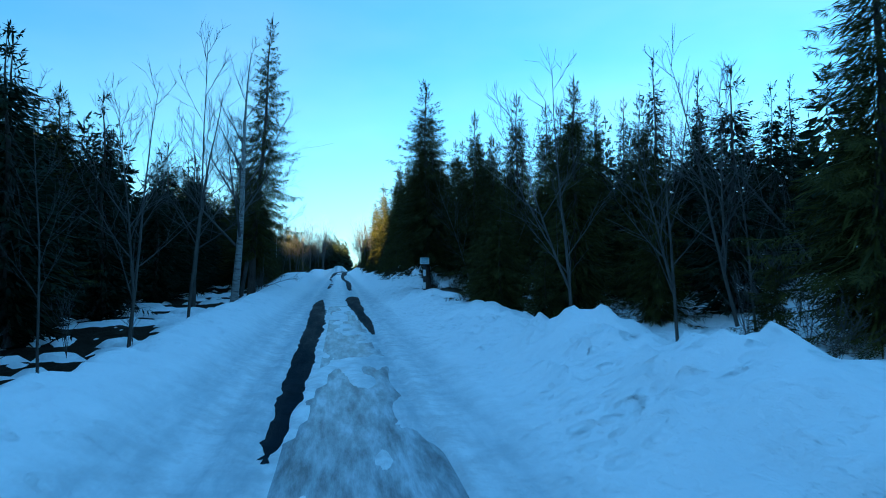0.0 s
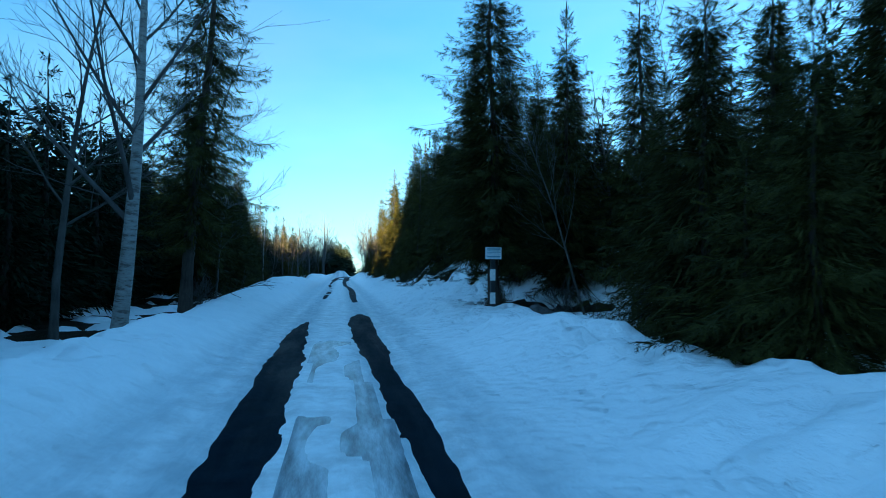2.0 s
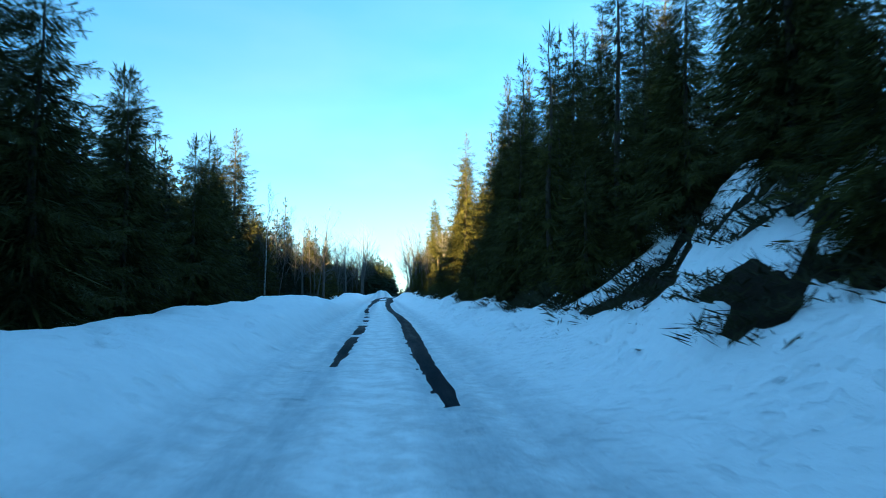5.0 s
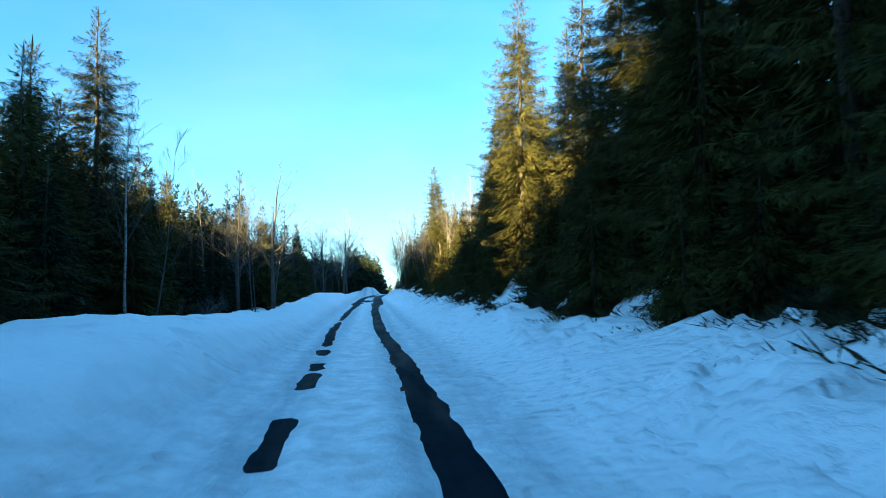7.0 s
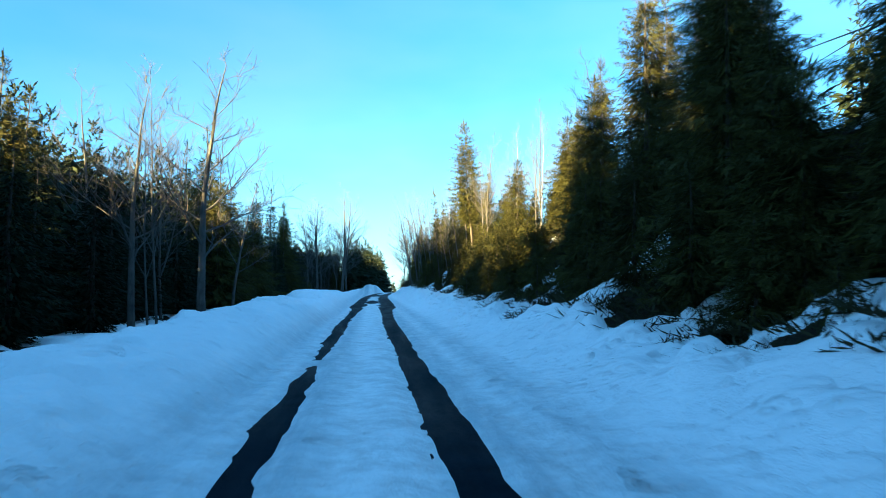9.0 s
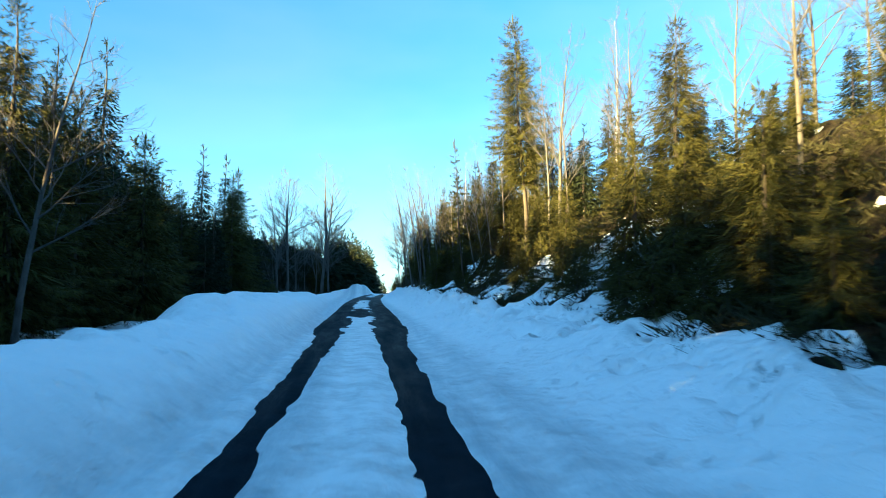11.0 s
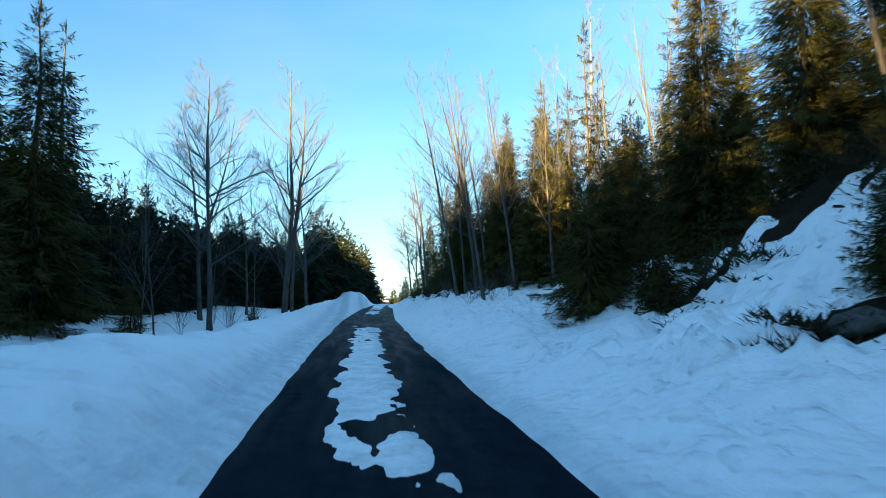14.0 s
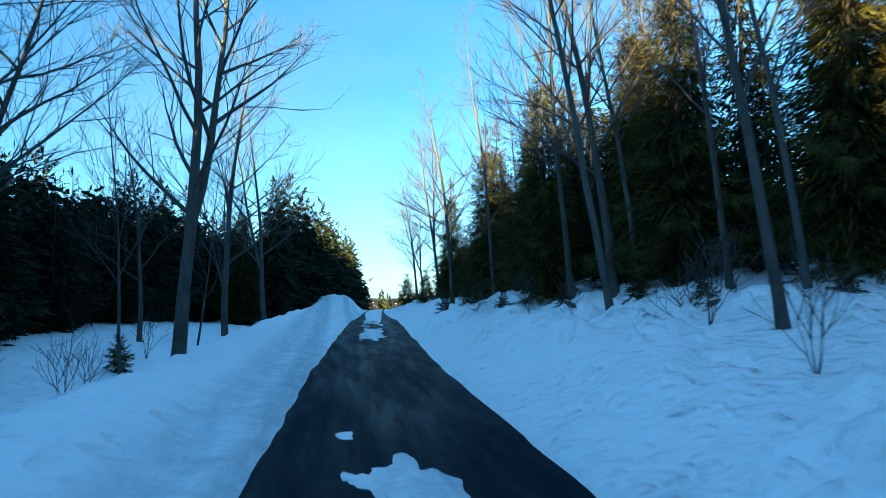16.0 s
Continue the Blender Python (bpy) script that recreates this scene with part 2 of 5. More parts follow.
SNOW = make_snow()
ASPHALT = make_asphalt()
SOIL = make_soil()
ICE = make_ice()
BARK = make_bark("grey_bark", (0.035, 0.033, 0.03), (0.115, 0.106, 0.094))
BARK_PALE = make_bark("pale_grey_bark", (0.045, 0.043, 0.04), (0.125, 0.118, 0.108))
BARK_DARK = make_bark("spruce_bark", (0.03, 0.026, 0.022), (0.095, 0.08, 0.066), 12.0)
TWIG = make_bark("twig_bark", (0.04, 0.038, 0.036), (0.11, 0.102, 0.094), 5.0)
BIRCH = make_birch()
NEEDLES = make_needles("spruce_needles", (0.007, 0.011, 0.005), (0.070, 0.064, 0.012))
# darker copy of the spruce needles; the forest's shade is in its colour
NEEDLES_SHADE = make_needles("far_spruce_needles", (0.006, 0.010, 0.006), (0.024, 0.030, 0.013))
HEATH = make_needles("heath_and_fern", (0.010, 0.013, 0.006), (0.046, 0.042, 0.018))
ROCK = make_plain("dark_rock", (0.09, 0.085, 0.08), 0.85, 0.0, 6.0, 0.6)
POST_BLACK = make_plain("black_paint", (0.02, 0.021, 0.023), 0.5)
POST_WHITE = make_plain("white_paint", (0.74, 0.75, 0.74), 0.45)
SIGN_FACE = make_plain("sign_enamel", (0.7, 0.74, 0.76), 0.35)
SIGN_INK = make_plain("sign_ink", (0.2, 0.33, 0.42), 0.5)

# ---- ground shape ----
HASH = np.random.RandomState(7).rand(256, 256)


def vnoise(x, y, s=0):
    xi, yi = np.floor(x).astype(int), np.floor(y).astype(int)
    fx, fy = x - xi, y - yi
    fx, fy = fx * fx * (3 - 2 * fx), fy * fy * (3 - 2 * fy)
    h = lambda a, b: HASH[(a + 37 * s) % 256, (b + 91 * s) % 256]
    return (h(xi, yi) * (1 - fx) + h(xi + 1, yi) * fx) * (1 - fy) + (h(xi, yi + 1) * (1 - fx) + h(xi + 1, yi + 1) * fx) * fy


def fbm(x, y, s=0, octaves=4):
    v, a, t = 0.0, 1.0, 0.0
    for k in range(octaves):
        v = v + a * vnoise(x * 2 ** k + 13.7 * k, y * 2 ** k + 5.1 * k, s + k)
        t += a
        a *= 0.5
    return v / t


def step(a, b, v):
    u = np.clip((v - a) / (b - a), 0, 1)
    return u * u * (3 - 2 * u)


def road_mid(y):
    return np.interp(y, [-50, 10, 20, 30, 45, 60, 150, 168, 190, 215, 240, 300, 500], [0.25, 0.25, 0.0, -0.05, -0.15, 0.0, 0.1, 0.3, 1.8, 4.0, 6.6, 13.0, 34.0])


def track_mid(y):
    """Middle of the driven strip; it swings a little within the ploughed width."""
    return np.interp(y, [-50, 10, 20, 30, 38, 50, 63, 71, 80, 97, 110, 125, 140, 150, 160, 170, 180, 200, 215, 240, 300, 500],
                     [0.25, 0.25, 0.2, 0.0, 0.12, 0.1, 0.22, 0.14, -0.15, -0.2, -0.05, 0.15, 0.22, 0.45, 0.72, 1.25, 1.8, 2.9, 4.0, 6.6, 13.0, 34.0])


def road_z(y):
    return np.interp(y, [-400, 195, 215, 300, 900], [0, 0, -0.15, -4.0, -34.0])


# crest of the ploughed bank beside the road, its distance from the middle, the floor behind it
LEFT_H = ([-30, 5, 18, 30, 34, 40, 44, 52, 60, 65, 72, 77, 81, 88, 97, 102, 107, 110, 117, 124, 132, 140, 160, 176, 188, 196, 212, 222],
          [0.6, 0.58, 0.55, 0.5, 0.52, 0.56, 0.62, 0.8, 0.76, 0.86, 0.8, 0.66, 0.5, 0.6, 0.85, 0.55, 0.72, 0.92, 0.88, 0.8, 0.7, 0.57, 0.46, 0.68, 0.8, 1.5, 1.5, 0.3])
LEFT_W = ([-30, 30, 46, 52, 59, 63, 68, 74, 79, 84, 100, 107, 112, 126, 134, 142], [0.0, 0.1, 0.7, 0.9, 0.7, 1.4, 2.2, 1.6, 0.8, 0.3, 0.3, 0.2, 1.3, 1.3, 0.7, 0.1])
LEFT_F = ([-30, 8, 30, 55, 75, 95, 110, 136, 145, 170, 230], [-0.35, -0.4, -0.15, 0.35, 0.1, -0.2, -0.1, -0.2, -0.5, -0.6, 0.4])
RIGHT_H = ([-30, 4, 8, 14, 24, 30, 60, 110, 150, 156, 220], [0.75, 0.8, 0.5, 0.4, 0.4, 0.52, 0.6, 0.62, 0.7, 0.85, 0.6])
RIGHT_S = ([-30, 31, 37, 42, 54, 128, 136, 144, 151, 170, 230], [1.2, 1.2, 1.7, 2.8, 4.6, 4.6, 3.4, 2.3, 1.2, 1.3, 1.0])
RIGHT_X = ([-30, 30, 35, 39, 43, 58, 70, 80, 90, 100, 128, 145, 152, 230], [8.0, 7.0, 4.6, 3.3, 3.2, 4.0, 4.0, 3.6, 3.6, 3.9, 4.1, 4.4, 4.2, 4.0])


def base_z(x, y):
    u = x - road_mid(y)
    n1 = fbm(x * 0.45, y * 0.45, 1, 3) - 0.5
    # left
    d = -u - 1.45
    hl, wl_, fl = np.interp(y, *LEFT_H), np.interp(y, *LEFT_W), np.interp(y, *LEFT_F)
    hl = (hl - 0.04) * (1 + 0.4 * (fbm(y * 0.5, y * 0 + 3, 11, 3) - 0.5))
    left = hl * (0.55 * step(0.0, 0.95, d) + 0.45 * step(0.1, 2.0, d))
    left = left + (fl - hl) * step(1.45 + wl_, 2.9 + wl_, d) + 0.05 * np.clip(d - 12, 0, 60) * 0.3
    left = left + np.interp(y, [133, 142, 178, 192], [0, 1.0, 1.0, 0]) * step(3.2, 10.5, d)
    # right
    ut = x - track_mid(y)
    e = np.minimum(u, ut) - 1.4
    hr = np.interp(y, *RIGHT_H) * (0.85 + 0.6 * (fbm(y * 0.35, y * 0 + 8, 17, 3) - 0.5))
    sr, xr = np.interp(y, *RIGHT_S), np.interp(y, *RIGHT_X)
    right = hr * step(0.0, 2.2, e)
    near = np.clip((34 - y) / 6, 0, 1)
    right = right - near * 0.36 * step(2.5, 4.2, e)
    rw_ = np.interp(y, [-30, 33, 37, 45, 54, 62, 127, 131.5, 136.5, 141, 300], [7.2, 7.2, 3.6, 3.6, 5.5, 6.6, 6.6, 4.9, 4.9, 6.6, 6.6])
    right = right + sr * step(xr - 0.6, xr + rw_, u) * (0.9 + 0.3 * n1) + 0.12 * np.clip(u - 11, 0, 40)
    for mx, my, mh, mr in ((4.0, 10.2, 0.5, 1.1), (3.1, 13.6, 0.24, 0.8), (4.2, 6.2, 0.36, 1.3), (3.2, 24.0, 0.22, 1.4), (4.3, 18.5, 0.1, 1.2)):
        right = right + mh * np.exp(-((x - mx) ** 2 + (y - my) ** 2) / mr ** 2)
    z = np.where(u < 0, left, right)
    off = step(1.5, 3.0, np.abs(np.where(u > 0, np.minimum(u, ut), u)))
    pits = step(0.62, 0.8, vnoise(x * 3.2, y * 2.6, 71)) * step(0.38, 0.52, fbm(x * 0.35, y * 0.35, 73, 2))
    soft = np.where(u < 0, 0.5, 1.0)
    rough = np.where(u < 0, 0.16, 0.3) * n1 + 0.2 * soft * (fbm(x * 1.5, y * 1.5, 5, 3) - 0.5) + 0.08 * soft * (fbm(x * 3.4, y * 3.4, 9, 2) - 0.5) - 0.17 * pits
    clods = np.clip(vnoise(x * 3.6, y * 3.1, 75) - 0.45, 0, 1) * step(0.4, 0.62, fbm(x * 0.6, y * 0.5, 77, 2))
    rough = rough + np.where(u < 0, 0.16, 0.4 + 0.35 * step(106, 112, y)) * clods * np.clip(1.6 + 0.9 * step(136, 142, y) * (u > 0) - np.abs(np.abs(u) - 2.6) * 0.5, 0, 1)
    return z + off * rough + road_z(y)


# how far the bare wheel tracks and the snow between them reach, along the road
TRACK_L = ([0, 6, 9, 14, 19, 25, 28, 31, 34, 47, 50, 58, 64, 75, 78, 84, 86, 92, 104, 110, 117, 150, 175, 186, 200],
           [0.0, 0.06, 0.2, 0.24, 0.3, 0.34, 0.3, 0.22, 0.04, 0.02, 0.12, 0.17, 0.17, 0.15, 0.18, 0.16, 0.05, 0.18, 0.2, 0.3, 0.42, 0.46, 0.5, 0.3, 0.1])
TRACK_R = ([0, 10, 16, 20, 25, 33, 35.6, 37, 40, 44, 46, 56, 66, 80, 104, 112, 117, 150, 175, 186, 200],
           [0.0, 0.0, 0.05, 0.16, 0.28, 0.36, 0.3, 0.04, 0.02, 0.02, 0.16, 0.22, 0.22, 0.2, 0.26, 0.4, 0.44, 0.48, 0.5, 0.3, 0.1])
MIDDLE = ([0, 110, 116, 119, 121, 123, 130, 134, 138, 148, 151, 153, 160, 167, 170, 174, 177, 186, 195],
          [1, 1, 0.9, 0.8, 0.2, -0.6, -0.2, 0.3, 0.5, 0.28, 0.1, -0.5, -0.9, -0.7, 0.6, 0.7, -0.4, 0.5, 0.8])


def snow_over(x, y):
    """Depth of the snow over the surface under it; below nought it is bare."""
    u = x - track_mid(y)
    rag = fbm(x * 2.3, y * 0.8, 21, 4) - 0.5
    rag2 = fbm(x * 3.6, y * 2.4, 31, 2) - 0.5
    wl_, wr = 0.85 * np.interp(y, *TRACK_L), 0.9 * np.interp(y, *TRACK_R)
    bridge = step(0.5, 0.6, vnoise(y * 1.15, y * 0 + 2, 83)) * step(49, 53, y) * (1 - step(72, 76, y))
    dl = np.abs(u + 0.78) - wl_ * (1 + 0.7 * rag) - 0.1 * rag2 + 0.3 * bridge
    dr = np.abs(u - 0.72) - wr * (1 + 0.6 * rag) - 0.06 * rag2
    wide = np.interp(y, [0, 108, 117, 150, 180, 195], [0, 0, 1, 1, 0.8, 0])
    track = np.minimum(np.where(wl_ < 0.05, 0.3, dl), np.where(wr < 0.05, 0.3, dr))
    mid = np.interp(y, *MIDDLE) + 1.6 * rag + 0.6 * rag2
    strip = 0.4 + 0.5 * rag + 0.3 * rag2
    inner = (np.abs(u + 0.08) < 0.6)
    edge = np.abs(u) - 1.33 + 0.2 * rag
    full = np.maximum(np.where(inner, np.minimum(mid * 0.3, strip - np.abs(u + 0.08)), -0.08), edge)
    d = track + step(0.1, 0.7, wide) * (full - track)
    road = np.clip(d * 0.22, -0.02, 0.035)
    icy = np.interp(y, [-4, 0, 6, 15, 21, 28, 31], [0.3, 0.6, 1, 1, 0.6, 0.5, 0]) * (u > -0.75) * (u < 0.85)
    glaze = step(-0.06, 0.07, 0.1 * icy + 0.02 - (fbm(x * 2.2, y * 0.5, 81, 2) - 0.5)) * (icy > 0)
    road = road + glaze * (np.minimum(road, 0.004) - road)
    ridge = 0.02 * np.sin(u * 9 + 3 * rag) * (np.abs(u) < 1.2)
    road = np.where(road > 0.01, road + ridge * 0.6, road)
    # off the road
    cover = fbm(x * 0.85, y * 0.85, 41, 4) + 0.34 * (fbm(x * 2.4, y * 2.4, 51, 3) - 0.5)
    for px_, py_, pr in ((6.2, 70.6, 1.0), (5.4, 78.9, 1.0), (5.6, 108.0, 1.0), (6.2, 112.5, 1.0), (5.8, 117.0, 0.8), (6.6, 88.5, 1.2), (5.8, 134.2, 1.1), (7.4, 113.6, 1.6), (7.6, 110.8, 1.4)):
        cover = cover + 0.2 * np.exp(-((x - px_) ** 2 + (y - py_) ** 2) / pr ** 2)
    xr = np.interp(y, *RIGHT_X)
    slope = step(xr - 0.2, xr + 0.6, u + 1.5 * rag) * step(33, 39, y) * (1 - step(133, 141, y))
    back = 3.8 + np.interp(y, *LEFT_W)
    under = step(back, back + 1.3, -u + 0.8 * rag) * np.interp(y, [-30, 9, 15, 60, 100, 132, 140, 230], [0.1, 0.2, 0.85, 0.9, 0.8, 0.6, 0.05, 0.15])
    deep = step(9, 14, np.abs(u)) * 0.3 + step(6.0, 8.5, u) * 0.24 * step(36, 40, y)
    need = 0.0 + slope * (0.565 + 0.02 * step(104, 107, y) * (1 - step(117, 121, y))) + under * 0.7 + deep
    # earth laid bare where the bank comes close to the road
    for px_, py_, pr in ((4.6, 100.4, 1.3), (4.7, 103.0, 1.2), (5.1, 63.0, 1.4), (5.2, 65.6, 1.3), (5.1, 60.4, 1.3)):
        need = need + 0.3 * np.exp(-((x - px_) ** 2 + (y - py_) ** 2) / pr ** 2)
    for px_, py_, pr in ((4.7, 32.4, 0.9), (5.6, 32.8, 1.2), (5.0, 33.6, 0.9), (6.8, 32.0, 1.1)):
        need = need + 0.9 * np.exp(-((x - px_) ** 2 + (y - py_) ** 2) / pr ** 2)
    off = np.clip((cover - need) * 2.4, -0.15, 0.1)
    off = np.where(np.abs(u) > 30, -0.15, off)
    return np.where(np.abs(u) < 1.55, road + 0.05 * step(1.3, 1.55, np.abs(u)), np.where(np.abs(u) < 3.2, np.maximum(off, 0.05), off))


def grow(a, b, first, rate):
    out, s = [a], first
    while out[-1] < b:
        out.append(out[-1] + s)
        s *= rate
    return out


def sheet(name, xs, ys, zfun, material, kind_label):
    gx, gy = np.meshgrid(xs, ys)
    gz = zfun(gx, gy)
    nx, ny = len(xs), len(ys)
    verts = np.stack([gx.ravel(), gy.ravel(), gz.ravel()], 1)
    i = np.arange((nx - 1) * (ny - 1))
    r, c = i // (nx - 1), i % (nx - 1)
    a = r * nx + c
    faces = np.stack([a, a + 1, a + nx + 1, a + nx], 1)
    me = bpy.data.meshes.new(name)
    me.vertices.add(len(verts))
    me.vertices.foreach_set("co", verts.ravel())
    me.loops.add(faces.size)
    me.loops.foreach_set("vertex_index", faces.ravel())
    me.polygons.add(len(faces))
    me.polygons.foreach_set("loop_start", np.arange(len(faces)) * 4)
    me.update(calc_edges=True)
    me.shade_smooth()
    me.materials.append(material)
    return tagged(new(name, me), kind_label[0], kind_label[1], kind="structure")


XS = sorted({round(v, 3) for v in (list(np.arange(-1.65, 1.651, 0.055)) + grow(1.65, 13, 0.1, 1.03) + [-v for v in grow(1.65, 9, 0.1, 1.04)]
      + grow(13.6, 2500, 0.6, 1.22) + [-v for v in grow(9.3, 2500, 0.6, 1.22)])})
YS = sorted({round(v, 3) for v in (list(np.arange(-2, 172, 0.14)) + grow(172, 240, 0.2, 1.02) + grow(243, 3000, 4, 1.25) + [-v for v in grow(2.5, 800, 0.7, 1.3)])})
XG = sorted({round(v, 3) for v in (list(np.arange(-12, 12.1, 0.24)) + grow(12.5, 3000, 0.8, 1.22) + [-v for v in grow(12.5, 3000, 0.8, 1.22)])})
YG = sorted({round(v, 3) for v in (list(np.arange(-4, 190, 0.32)) + grow(190, 250, 0.8, 1.03) + grow(256, 3400, 5, 1.25) + [-v for v in grow(5, 900, 0.8, 1.3)])})


def soil_z(x, y):
    u = np.abs(x - track_mid(y))
    edge = np.interp(y, [132, 142], [2.4, 6.5])
    low = 0.14 * step(104, 110, y) * (1 - step(0, 1.5, u - edge))
    return base_z(x, y) - 0.03 - low - 0.3 * (1 - step(1.6, 2.6, u)) + step(3.5, 5, u) * 0.22 * (fbm(x * 1.6, y * 1.6, 61, 4) - 0.55)


def snow_z(x, y):
    return base_z(x, y) + snow_over(x, y)


sheet("ground", XG, YG, soil_z, SOIL, ("dark needle-covered forest floor and earth slope", "ground"))
sheet("snow_cover", XS, YS, snow_z, SNOW, ("ploughed banks and patches of old blue-white snow", "snow"))
sheet("road", list(np.arange(-1.9, 1.91, 0.38)), YG[YG.index(-4.0) - 12:-6],
      lambda x, y: road_z(y) + 0 * x, ASPHALT, ("narrow wet dark asphalt forest road", "road"))
road_ob = bpy.data.objects["road"]
for v in road_ob.data.vertices:
    v.co.x += float(track_mid(v.co.y))


sheet("ice_crust", list(np.arange(-0.9, 1.41, 0.1)), list(np.arange(-3, 32, 0.2)),
      lambda x, y: 0.012 + 0.012 * (fbm(x * 3, y * 0.6, 91, 3) - 0.5) - 0.03 * step(27, 31, y) - 0.03 * (1 - step(-0.85, -0.6, x)) - 0.04 * step(0.75, 1.2, x + 0.6 * (fbm(x * 2, y * 0.4, 95, 2) - 0.5))
      - 0.05 * (np.abs(x - track_mid(y) + 0.78) < np.interp(y, *TRACK_L) + 0.04) - 0.05 * (np.abs(x - track_mid(y) - 0.72) < np.interp(y, *TRACK_R) + 0.02), ICE,
      ("thin grey ice glazing the road between the wheel tracks", "ice"))


def gz(x, y):
    a, b = np.array([float(x)]), np.array([float(y)])
    return float(max(soil_z(a, b)[0], snow_z(a, b)[0]))


def floor_z(x, y):
    return float(soil_z(np.array([float(x)]), np.array([float(y)]))[0])


# ---- mesh helpers ----
class Shape:
    def __init__(self):
        self.v, self.f = [], []

    def tube(self, pts, radii, sides, cap=False):
        start = len(self.v)
        prev = None
        for k, (p, r) in enumerate(zip(pts, radii)):
            d = (pts[min(k + 1, len(pts) - 1)] - pts[max(k - 1, 0)]).normalized()
            ref = prev if prev is not None else (Vector((1, 0, 0)) if abs(d.x) < 0.9 else Vector((0, 1, 0)))
            a = (ref - d * ref.dot(d)).normalized()
            b = d.cross(a)
            prev = a
            for s in range(sides):
                t = 2 * math.pi * s / sides
                self.v.append(p + (a * math.cos(t) + b * math.sin(t)) * r)
        for k in range(len(pts) - 1):
            for s in range(sides):
                i, j = start + k * sides + s, start + k * sides + (s + 1) % sides
                self.f.append((i, j, j + sides, i + sides))
        if cap:
            self.f.append(tuple(range(start + (len(pts) - 1) * sides, start + len(pts) * sides)))

    def spike(self, p, d, up, length, width, roll=None):
        """A needled twig: two slim crossed leaves."""
        side = d.cross(up)
        if side.length < 1e-4:
            side = d.cross(Vector((1, 0, 0)))
        side.normalize()
        nrm = side.cross(d).normalized()
        mid, tip = p + d * length * 0.45, p + d * length
        for s in ((side, nrm) if roll is None else (side * math.cos(roll) + nrm * math.sin(roll),)):
            i = len(self.v)
            self.v += [p, mid + s * width, tip, mid - s * width]
            self.f.append((i, i + 1, i + 2, i + 3))

    def frond(self, p, d, up, length, width, roll, shoots=((0.0, 0.0, 1.0), (0.12, 0.62, 0.6), (0.34, -0.58, 0.55))):
        """A needled twig with side shoots: where each starts, its turn, its share of the length."""
        side = d.cross(up)
        if side.length < 1e-4:
            side = d.cross(Vector((1, 0, 0)))
        side.normalize()
        lat = side * math.cos(roll) + side.cross(d) * math.sin(roll)
        for at, turn, share in shoots:
            q, v, n = p + d * (length * at), (d + lat * turn).normalized(), length * share
            w = (lat - v * lat.dot(v)).normalized() * (width * (0.62 if share == 1.0 else 0.5))
            i = len(self.v)
            self.v += [q, q + v * (n * 0.5) + w, q + v * n, q + v * (n * 0.5) - w]
            self.f.append((i, i + 1, i + 2, i + 3))

    def lush(self, p, d, up, length, width, roll):
        """The same with five side shoots, for trees close to the road."""
        self.frond(p, d, up, length, width * 0.75, roll, ((0.0, 0.0, 1.0), (0.05, 0.75, 0.42), (0.18, -0.7, 0.45), (0.36, 0.62, 0.4), (0.5, -0.6, 0.36), (0.64, 0.55, 0.28)))

    def mesh(self, name, material, smooth=True):
        me = bpy.data.meshes.new(name)
        me.from_pydata([tuple(v) for v in self.v], [], self.f)
        if smooth:
            me.shade_smooth()
        me.materials.append(material)
        return me


def part(name, mesh, parent, label=""):
    ob = new(name, mesh)
    ob.parent = parent
    return tagged(ob, label)


